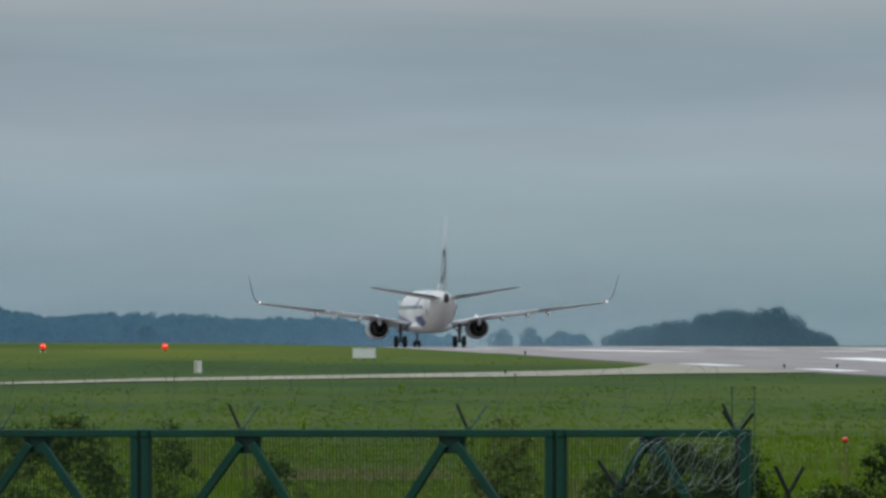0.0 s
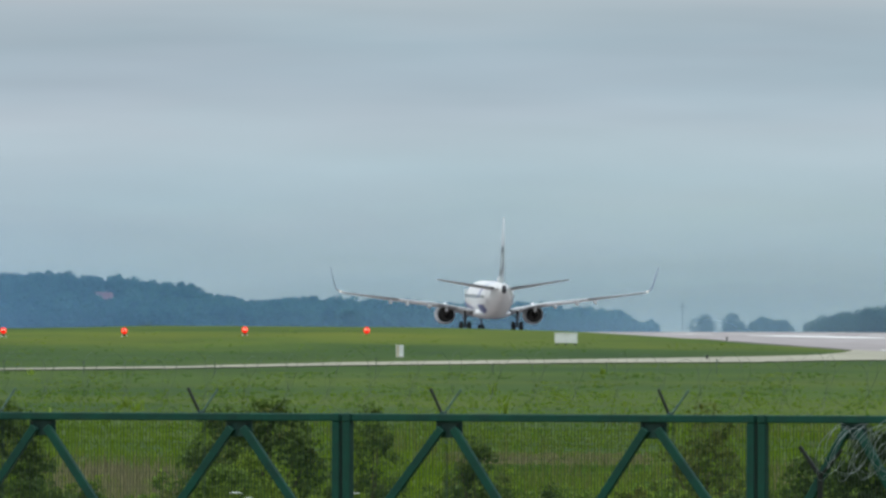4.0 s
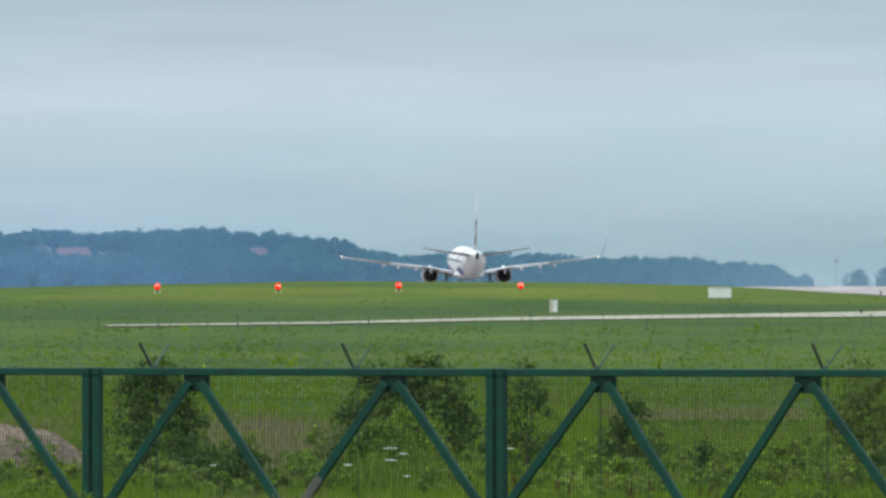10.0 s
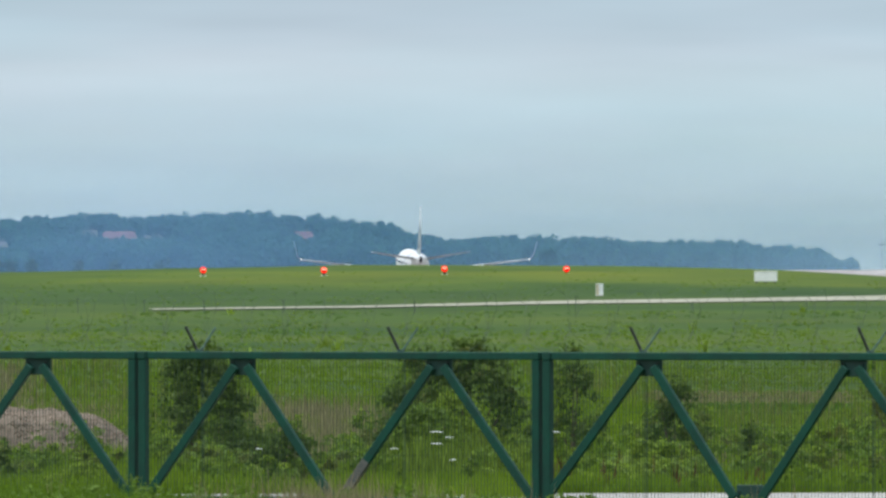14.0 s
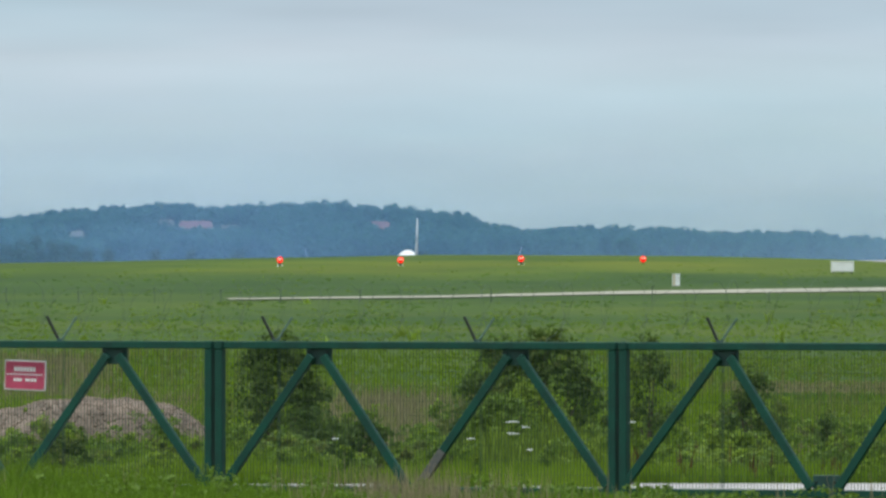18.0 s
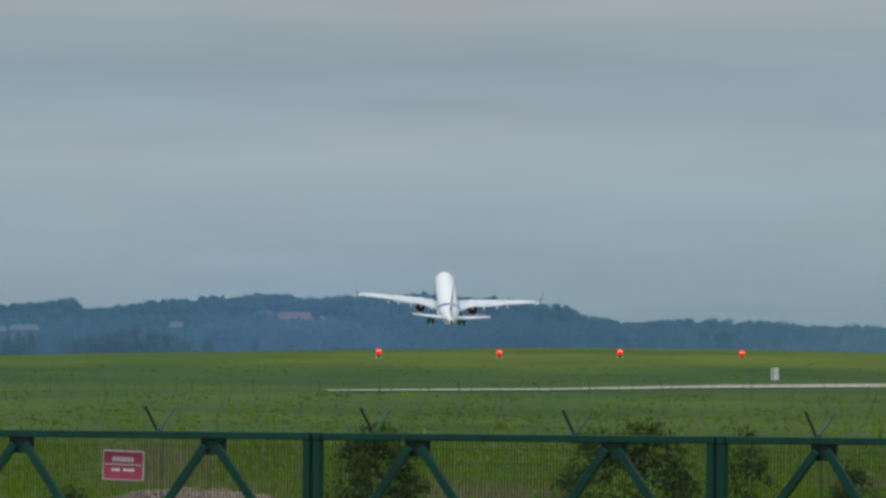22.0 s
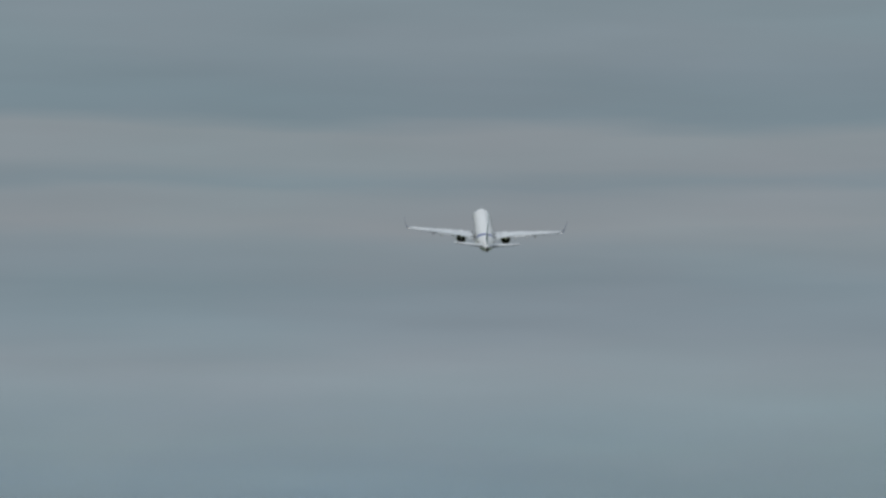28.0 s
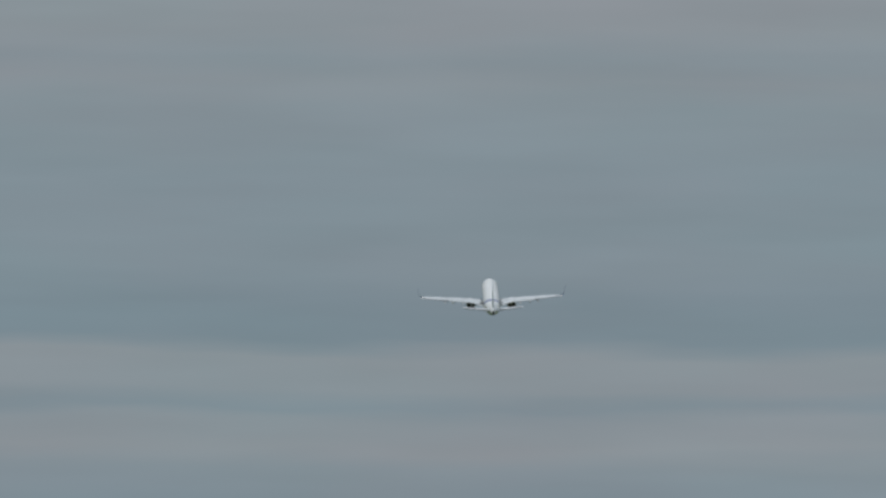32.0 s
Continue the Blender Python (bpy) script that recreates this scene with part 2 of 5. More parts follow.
def air_tint_material():
    """A thin see-through tint that imitates distance haze, densest near the ground."""
    m = bpy.data.materials.new("mist")
    m.use_nodes = True
    nt = m.node_tree
    nt.nodes.clear()
    n = nt.nodes.new
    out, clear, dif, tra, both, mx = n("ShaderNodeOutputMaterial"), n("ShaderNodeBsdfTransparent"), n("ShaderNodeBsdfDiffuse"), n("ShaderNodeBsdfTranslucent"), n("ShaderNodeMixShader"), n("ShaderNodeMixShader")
    # the blue of the far air is put into this colour
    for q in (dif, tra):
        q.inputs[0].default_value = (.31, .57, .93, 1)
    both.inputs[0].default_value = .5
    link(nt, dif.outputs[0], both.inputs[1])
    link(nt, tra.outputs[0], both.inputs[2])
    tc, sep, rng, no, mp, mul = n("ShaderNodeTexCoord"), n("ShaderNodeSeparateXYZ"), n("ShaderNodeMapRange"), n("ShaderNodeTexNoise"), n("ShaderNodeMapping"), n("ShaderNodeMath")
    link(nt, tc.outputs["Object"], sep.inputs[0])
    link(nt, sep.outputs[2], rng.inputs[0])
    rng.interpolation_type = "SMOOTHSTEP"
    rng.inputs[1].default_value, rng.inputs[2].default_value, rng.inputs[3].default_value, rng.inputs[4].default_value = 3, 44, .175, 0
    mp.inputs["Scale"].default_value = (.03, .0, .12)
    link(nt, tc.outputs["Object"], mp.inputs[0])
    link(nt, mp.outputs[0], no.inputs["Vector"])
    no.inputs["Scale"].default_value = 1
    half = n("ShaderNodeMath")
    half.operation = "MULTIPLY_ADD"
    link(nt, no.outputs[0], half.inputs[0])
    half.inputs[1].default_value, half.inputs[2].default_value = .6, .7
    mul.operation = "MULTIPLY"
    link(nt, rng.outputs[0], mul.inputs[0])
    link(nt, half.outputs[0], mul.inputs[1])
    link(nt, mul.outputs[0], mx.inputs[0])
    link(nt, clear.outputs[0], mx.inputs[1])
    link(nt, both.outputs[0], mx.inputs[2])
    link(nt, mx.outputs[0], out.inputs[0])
    return m


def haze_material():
    """Pale see-through tint that imitates hot hazy air: thickest over the runway, thinning sideways and upwards."""
    m = air_tint_material()
    m.name = "hot_haze_tint"
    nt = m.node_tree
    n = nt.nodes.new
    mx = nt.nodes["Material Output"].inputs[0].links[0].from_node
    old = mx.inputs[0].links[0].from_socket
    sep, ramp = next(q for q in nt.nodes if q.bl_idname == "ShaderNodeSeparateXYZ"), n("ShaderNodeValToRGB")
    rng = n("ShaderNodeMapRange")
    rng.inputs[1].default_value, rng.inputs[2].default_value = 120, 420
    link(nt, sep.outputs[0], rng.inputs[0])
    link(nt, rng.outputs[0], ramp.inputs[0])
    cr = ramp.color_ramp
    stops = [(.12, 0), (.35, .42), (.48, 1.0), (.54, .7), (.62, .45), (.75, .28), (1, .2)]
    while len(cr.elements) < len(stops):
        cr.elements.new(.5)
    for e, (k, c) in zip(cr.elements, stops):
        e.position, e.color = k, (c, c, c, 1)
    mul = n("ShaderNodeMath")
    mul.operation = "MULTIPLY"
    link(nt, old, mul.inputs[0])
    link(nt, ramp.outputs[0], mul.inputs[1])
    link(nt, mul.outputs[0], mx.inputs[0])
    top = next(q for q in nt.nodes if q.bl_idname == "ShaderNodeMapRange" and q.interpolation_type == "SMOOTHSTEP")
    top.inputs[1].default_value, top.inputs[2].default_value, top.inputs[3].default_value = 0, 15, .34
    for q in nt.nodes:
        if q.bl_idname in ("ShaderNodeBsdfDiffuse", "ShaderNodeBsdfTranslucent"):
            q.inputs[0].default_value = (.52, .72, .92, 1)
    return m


AIR_TINT, HAZE = air_tint_material(), haze_material()
WIRE = mat("green_coated_wire", (.022, .052, .030), .5, metal=.1)
DARKSTEEL = mat("dark_steel", (.012, .016, .014), .5, metal=.3, noise_scale=8, vary=.4)
GALV = mat("galvanised_wire", (.42, .46, .46), .4, metal=.7)
RED = mat("sign_red", (.50, .065, .125), .45, noise_scale=5, vary=.12)
WHITE = mat("white_paint", (.88, .89, .87), .5, noise_scale=2, vary=.08)
LAMP = mat("red_lamp", (.4, .008, .006), .5, spec=.1, emit=((1.0, .012, .010), 1.05))
GRAVEL = mat("gravel", (.215, .165, .125), .95, island=.35, noise_scale=3, vary=.25)
WORN = mat("weathered_steel", (.125, .115, .105), .7, noise_scale=12, second=(.075, .085, .078), vary=.3)
GREENGREY = mat("weathered_green", (.040, .105, .075), .55, noise_scale=9, vary=.4)
ROLLWIRE = mat("razor_wire_steel", (.24, .28, .27), .5, metal=.5)
OLDWIRE = mat("dull_wire", (.10, .135, .10), .6, metal=.3)
STALK = mat("pale_stalk", (.175, .185, .06), .8, island=.4, spec=.1, leafy=.45)
DRYGRASS = mat("dry_grass", (.26, .225, .12), .8, island=.4, spec=.2, leafy=.45)
# grove green shifted to teal, so part of the haze is in the colour
GROVE = mat("hazed_grove_leaves", (.038, .102, .098), .9, island=.12, noise_scale=.06, second=(.026, .076, .082), spec=.1, leafy=.5)
FOREST_FLOOR = mat("forest_floor", (.050, .075, .040), .95, noise_scale=.05, vary=.3, spec=.1)


# ---- mesh helpers ----
def mesh_object(name, verts, faces, material, parent=None, smooth=False):
    me = bpy.data.meshes.new(name)
    verts, faces = np.asarray(verts, dtype=np.float32), np.asarray(faces, dtype=np.int32)
    k = faces.shape[1]
    me.vertices.add(len(verts))
    me.vertices.foreach_set("co", verts.ravel())
    me.loops.add(len(faces) * k)
    me.loops.foreach_set("vertex_index", faces.ravel())
    me.polygons.add(len(faces))
    me.polygons.foreach_set("loop_start", np.arange(0, len(faces) * k, k, dtype=np.int32))
    me.polygons.foreach_set("use_smooth", np.full(len(faces), smooth))
    me.update(calc_edges=True)
    me.materials.append(material)
    ob = new(name, me)
    ob.parent = parent
    return ob


def part(name, bm, material, parent=None, label="", smooth=False, at=None):
    me = bpy.data.meshes.new(name)
    bmesh.ops.recalc_face_normals(bm, faces=bm.faces)
    bm.to_mesh(me)
    bm.free()
    if smooth:
        me.polygons.foreach_set("use_smooth", [True] * len(me.polygons))
    me.materials.append(material)
    ob = new(name, me)
    ob.parent = parent
    if at is not None:
        ob.matrix_basis = at
    return tagged(ob, label) if label else ob


def empty(name, m, label, category, group=""):
    ob = new(name)
    ob.matrix_basis = m
    return tagged(ob, label, category, group)


def add_box(bm, size, m=Matrix(), bevel=0.0):
    made = bmesh.ops.create_cube(bm, size=1, matrix=m @ Matrix.Diagonal((*size, 1)))
    if bevel:
        edges = list({e for v in made["verts"] for e in v.link_edges})
        bmesh.ops.bevel(bm, geom=edges, offset=bevel, segments=1, affect="EDGES")
    return bm


def box(size, m=Matrix(), bevel=0.0):
    return add_box(bmesh.new(), size, m, bevel)


def add_tube(bm, a, b, r, sides=8, r2=None):
    a, b = Vector(a), Vector(b)
    d = b - a
    m = Matrix.Translation((a + b) / 2) @ d.to_track_quat("Z", "Y").to_matrix().to_4x4()
    bmesh.ops.create_cone(bm, cap_ends=True, segments=sides, radius1=r, radius2=r if r2 is None else r2, depth=d.length, matrix=m)
    return bm


def add_beam(bm, a, b, wide, deep, bevel=0.008):
    """A square tube from a to b; deep lies along the y axis."""
    a, b = Vector(a), Vector(b)
    d = (b - a).normalized()
    side = Vector((0, 1, 0))
    up = side.cross(d)
    rot = Matrix((d, side, up)).transposed().to_4x4()
    return add_box(bm, ((b - a).length, deep, wide), Matrix.Translation((a + b) / 2) @ rot, bevel)


def add_loft(bm, rings, caps=True):
    rows = [[bm.verts.new(p) for p in r] for r in rings]
    for a, b in zip(rows, rows[1:]):
        for i in range(len(a)):
            j = (i + 1) % len(a)
            bm.faces.new((a[i], a[j], b[j], b[i]))
    if caps:
        bm.faces.new(rows[0])
        bm.faces.new(rows[-1])
    return bm


# ---- ground ----
YS = [-3000, 150, 204, 300, 787, 920, 1030, 1200, 1443, 1640, 1760, 1900, 2015, 2138, 2200, 2267, 2301, 2360, 2438, 2480, 2600, 2800, 3300, 5200]
ZS = [-3.5, -3.45, -3.38, -3.02, -2.08, -1.6, -1.05, -.86, -.80, -.82, -.88, -1.24, -1.84, -3.0, -3.82, -4.8, -5.35, -6.0, -6.8, -7.1, -7.25, -7.4, -8, -8]
XB, ZB = [-2000, 10, 40, 65, 80, 84, 88, 2000], [-.15, -.15, .38, .58, .40, .18, 0, 0]
XC, ZC = [-2000, 52, 58, 66, 80, 84, 86, 88.6, 89.2, 2000], [0, 0, .05, .17, .26, .38, .42, .26, 0, 0]
XD, ZD = [-2000, 5, 20, 35, 50, 60, 2000], [-1.0, -1.0, -.72, -.26, 0, 0, 0]
XH, ZH = [-2000, 90, 170, 205, 230, 300, 2000], [14, 15, 13.5, 9, 3.5, 0.5, 0]


def ease(a, b, x):
    k = np.clip((x - a) / (b - a), 0, 1)
    return k * k * (3 - 2 * k)


def ground_z(x, y):
    return (np.interp(y, YS, ZS) + np.interp(x, XB, ZB) * ease(820, 1040, y) * (1 - ease(1300, 1600, y))
            + np.interp(x, XC, ZC) * ease(950, 1150, y) * (1 - ease(1300, 1600, y)) + np.interp(x, XD, ZD) * ease(1040, 1300, y) + np.interp(x, XH, ZH) * ease(3700, 4450, y))


def sheet(name, xs, ys, material, lift=0.0, thick=0.0):
    """A sheet that follows the ground; xs(y) gives the places across."""
    verts, faces, n = [], [], len(xs(ys[0]))
    for y in ys:
        for x in xs(y):
            verts.append((x, y, float(ground_z(x, y)) + lift))
    for j in range(len(ys) - 1):
        for i in range(n - 1):
            a = j * n + i
            faces.append((a, a + 1, a + n + 1, a + n))
    if thick:
        m = len(verts)
        rim = list(range(n)) + [j * n + n - 1 for j in range(1, len(ys))] + [(len(ys) - 1) * n + i for i in range(n - 2, -1, -1)] + [j * n for j in range(len(ys) - 2, 0, -1)]
        low = {a: m + k for k, a in enumerate(rim)}
        verts += [(verts[a][0], verts[a][1], verts[a][2] - thick) for a in rim]
        for a, b in zip(rim, rim[1:] + rim[:1]):
            faces.append((a, low[a], low[b], b))
    return mesh_object(name, verts, faces, material, smooth=not thick)


gx = [-6000, -1500, -700, -300, -120, -50, -20, 0] + [5 * i for i in range(1, 16)] + [78, 80, 82, 84, 86, 87, 88, 88.6, 89.2, 92, 100, 110, 120, 130, 140, 148, 155, 165, 180, 195, 205, 215, 230, 250, 270, 300, 400, 700, 1200, 2000, 6000]
gy = [-3000, -300, 0, 100, 150] + list(range(170, 320, 10)) + list(range(320, 2700, 10)) + list(range(2700, 3700, 50)) + list(range(3700, 4500, 25)) + [4600, 4980, 6500, 9000]
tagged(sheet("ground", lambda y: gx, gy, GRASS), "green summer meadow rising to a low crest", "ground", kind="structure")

ry = list(range(560, 2700, 10)) + list(range(2700, 3700, 50))
tagged(sheet("runway", lambda y: [89, 92, 100, 110, 120, 130, 140, 146], ry, CONCRETE, 0.07, 0.1), "pale grey concrete runway with white markings", "runway", kind="structure")
# the taxi strip that runs into the near end of the runway
tx = [25.5 + 1.27 * i for i in range(51)]


def strip_y(x, side):
    if side < 0:
        return float(np.interp(x, [25.5, 36.4, 47, 61.4, 72, 78, 89], [711, 729, 763, 793, 803, 820, 830]))
    return float(np.interp(x, [25.5, 38, 49, 64, 77, 81, 85, 89], [719, 749, 795, 824, 852, 864, 890, 925]))


sv, sf = [], []
for x in tx:
    for j in range(9):
        y = strip_y(x, -1) + (strip_y(x, 1) - strip_y(x, -1)) * j / 8
        sv.append((x, y, float(ground_z(x, y)) + 0.06 + (0.02 if 0 < j < 8 else 0)))
for i in range(len(tx) - 1):
    for j in range(8):
        a = i * 9 + j
        sf.append((a, a + 9, a + 10, a + 1))
tagged(mesh_object("taxiway", sv, sf, STRIP), "pale concrete taxi strip through the grass", "taxiway", kind="structure")
# service path right behind the fence
tagged(sheet("service_path", lambda y: [-6, 5, 9, 12, 15, 18, 21, 25, 40], [206.2, 207.5, 209, 211, 213], PATH, 0.07, 0.08), "pale concrete service path behind the fence", "path", kind="structure")


def marking(x0, x1, y0, y1):
    ys = [y0 + (y1 - y0) * i / 8 for i in range(9)]
    return tagged(sheet("runway_marking", lambda y: [x0, (x0 + x1) / 2, x1], ys, MARK, 0.09, 0.015), "white painted stripe on the runway", "marking", "runway markings", "structure")


for x0, x1, y0, y1 in [(104.6, 107.8, 1080, 1175), (127.1, 130.1, 1100, 1170), (104.6, 107.6, 900, 972), (127.1, 130.1, 900, 972), (104.6, 107.6, 1240, 1262), (127.1, 130.1, 1240, 1262),
                       (90.2, 91.8, 896, 920), (91.0, 92.6, 836, 860), (90.2, 91.4, 1420, 1700), (143.5, 144.7, 800, 1700)]:
    marking(x0, x1, y0, y1)
for k in range(8):
    marking(116.9, 117.8, 940 + 60 * k, 970 + 60 * k)


# ---- far woods ----
def leaf_cards(centres, size, spread=0.5):
    """Small randomly turned triangles, one at each centre."""
    n = len(centres)
    r = np.random.normal(size=(n, 3, 3))
    r /= np.linalg.norm(r, axis=2, keepdims=True)
    s = np.asarray(size).reshape(-1, 1, 1) * np.random.uniform(1 - spread, 1 + spread, (n, 1, 1))
    return (np.asarray(centres)[:, None, :] + r * s).reshape(-1, 3), np.arange(3 * n).reshape(-1, 3)


def spray_cards(centres, normals, size, jitter=.45):
    """Leaf sprays that lie along the crown, a little ruffled."""
    n = len(centres)
    d = normals + np.random.normal(0, jitter, (n, 3))
    d /= np.linalg.norm(d, axis=1, keepdims=True)
    a = np.cross(d, np.random.normal(size=(n, 3)))
    a /= np.linalg.norm(a, axis=1, keepdims=True)
    b = np.cross(d, a)
    s = (size * np.random.uniform(.5, 1.3, n))[:, None]
    v = np.stack([centres + a * s, centres - a * s * .5 + b * s * .87, centres - a * s * .5 - b * s * .87], 1)
    return v.reshape(-1, 3), np.arange(3 * n).reshape(-1, 3)


def woods(name, trees, material, label, per=420, leaf=0.55, lumps=8, fuzz=.06):
    """Tree crowns of leaf sprays gathered in uneven lumps. trees: rows of x, y, foot, height, width."""
    pts, nor = [], []
    for x, y, z, h, w in trees:
        for k in range(lumps):
            a, r = random.random() * 6.28, random.uniform(.05, .30) * w
            up = (.34, .5, .62, .7, .78, .84, .46, .58)[k % 8] + random.uniform(-.05, .05)
            s = w * random.uniform(.22, .32) * (1.2 - .75 * max(0, up - .55))
            d = np.random.normal(size=(per // lumps, 3))
            d /= np.linalg.norm(d, axis=1, keepdims=True)
            c = np.array((x + r * math.cos(a), y + r * math.sin(a), z + h * up))
            pts.append(c + d * s * (np.random.uniform(.78, 1.0, (len(d), 1)) + fuzz * np.abs(np.random.normal(size=(len(d), 1)))))
            nor.append(d)
        q = np.random.rand(per // 4, 2) * np.array((6.28, 1.0))
        d = np.stack([np.cos(q[:, 0]), np.sin(q[:, 0]), np.zeros(len(q))], 1)
        pts.append(np.array((x, y, z)) + d * w * .42 + np.outer(q[:, 1] * h * .6, (0, 0, 1)))
        nor.append(d)
    pts, nor = np.concatenate(pts), np.concatenate(nor)
    v, f = spray_cards(pts, nor, np.full(len(pts), leaf))
    return tagged(mesh_object(name, v, f, material), label, "woods", kind="stuff")


def skyline(u, table):
    return np.interp(u, [a for a, _ in table], [b for _, b in table])


SKY_L = [(100, 72), (339, 74), (350, 63), (480, 75), (496, 78), (506, 63), (524, 58), (629, 73), (779, 86), (872, 92), (895, 82), (939, 83), (1000, 88), (1069, 92), (1150, 97), (1200, 91), (1262, 89), (1300, 82),
         (1364, 79), (1382, 66), (1425, 57), (1470, 44), (1500, 50), (1551, 55), (1640, 53), (1701, 52), (1790, 46), (1862, 43), (2003, 44), (2015, 34), (2128, 28), (2142, 20), (2150, 5), (2190, 4)]
# bearing, height, distance and width of the houses among the trees
HOMES = [(890, 58, 4170, 9.5), (838, 64, 4180, 3.6), (950, 56, 4190, 5.0), (1216, 60, 4190, 5.2), (680, 40, 4060, 3.0), (352, 30, 3690, 7.5), (412, 33, 3690, 6.5)]
trees = []
for row, (y, share) in enumerate([(3700 + 48 * k, .36 + .64 * min(1, k / 13)) for k in range(16)]):
    x = 80 * y / F
    while x * F / y < 2185:
        u = x * F / y
        top = skyline(u, SKY_L) * y / F
        foot = float(ground_z(x, y)) - 0.4
        cap = top * (share if u < 1400 else 0.5 + 0.5 * share) * random.uniform(.93, 1.0) if row < 13 else top * (random.uniform(.93, 1.01) if u < 1380 else random.uniform(.84, 1.04))
        for hu, hv, hy, hw in HOMES:
            if y < hy + 50 and abs(u - hu) < hw * F / hy / 2 + 26:
                cap = min(cap, (hv - random.uniform(9, 20)) * y / F)
        h = min(max(cap - foot, 3.0), 17.0)
        trees.append((x, y + random.uniform(-24, 24), max(foot, cap - 17), h, min(h, 7.5) * random.uniform(.7, 1.0)))
        x += min(h, 7.5) * random.uniform(.4, .7)
tagged(sheet("forest_floor", lambda y: [0, 40, 80, 120, 160, 200, 240, 280, 320, 360, 420], list(range(3650, 4625, 25)), FOREST_FLOOR, 0.3, 0.25), "dark forest floor on the far hill", "forest floor", kind="structure")
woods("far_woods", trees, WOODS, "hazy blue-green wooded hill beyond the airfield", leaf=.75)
grove = []
for u0, u1, table in [(2284, 2308, [(2284, 22), (2296, 26), (2308, 22)]), (2334, 2353, [(2334, 18), (2353, 20)]), (2377, 2394, [(2377, 17), (2394, 16)]), (2330, 2447, [(2330, 9), (2447, 10)]),
                      (2480, 2874, [(2480, 12), (2520, 20), (2580, 30), (2640, 45), (2675, 54), (2785, 56), (2797, 40), (2812, 22), (2840, 14), (2874, 4)])]:
    u = u0
    while u < u1:
        y = (3300 if u0 > 2450 else 3620) + random.uniform(-60, 30)
        top = skyline(u, table) * y / F * random.uniform(.94, 1.0)
        h = top + 8.4
        grove.append((u * y / F, y, -8.4, h, h * .55))
        u += random.uniform(6, 14) if u0 > 2450 else random.uniform(12, 34)


def haze_bank(y):
    """A folded sheet added behind the runway crest to imitate hazy air."""
    xs, zs = np.linspace(120, 420, 31), np.linspace(-9, 18, 7)
    v = [(a, y + 10 * math.sin(a * .033) + 2 * math.sin(c * .4), c) for c in zs for a in xs]
    return v, [(j * 31 + i, j * 31 + i + 1, (j + 1) * 31 + i + 1, (j + 1) * 31 + i) for j in range(6) for i in range(30)]


def haze_sheet(y):
    """A gently folded sheet added across the valley to imitate distance haze."""
    xs = np.linspace(-250, 900, 47)
    zs = np.linspace(-10, 45, 9)
    v = [(a, y + 14 * math.sin(a * .021 + y) + 3 * math.sin(c * .3), c) for c in zs for a in xs]
    f = [(j * 47 + i, j * 47 + i + 1, (j + 1) * 47 + i + 1, (j + 1) * 47 + i) for j in range(8) for i in range(46)]
    return tagged(mesh_object("mist", v, f, AIR_TINT, smooth=True), "thin blue-grey sheet imitating distance haze before the wooded hill", "mist", kind="structure")


# three added sheets, whose tint stands in for the air's haze
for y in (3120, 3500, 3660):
    haze_sheet(y)
# added sheet; its pale tint fades the trees behind it like haze
tagged(mesh_object("mist", *haze_bank(3040.0), HAZE, smooth=True), "pale sheet imitating hot hazy air over the runway's far end", "mist", kind="structure")
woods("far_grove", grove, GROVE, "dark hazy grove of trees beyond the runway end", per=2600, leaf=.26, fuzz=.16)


# ---- fence ----
POST_B = Vector((12.574, 203.0, 0))
ALONG = Vector((5.38, -3.1, 0)).normalized()
PANEL = 6.21
RAIL_TOP, FOOT = -1.203, -3.32
TURN = math.degrees(math.atan2(ALONG.y, ALONG.x))


def fence_spot(s, z=0.0, back=0.0):
    """s metres along the fence from the middle post, back metres behind it."""
    q = POST_B + ALONG * s + Vector((-ALONG.y, ALONG.x, 0)) * back
    return pose(q.x, q.y, z, 0, 0, TURN)


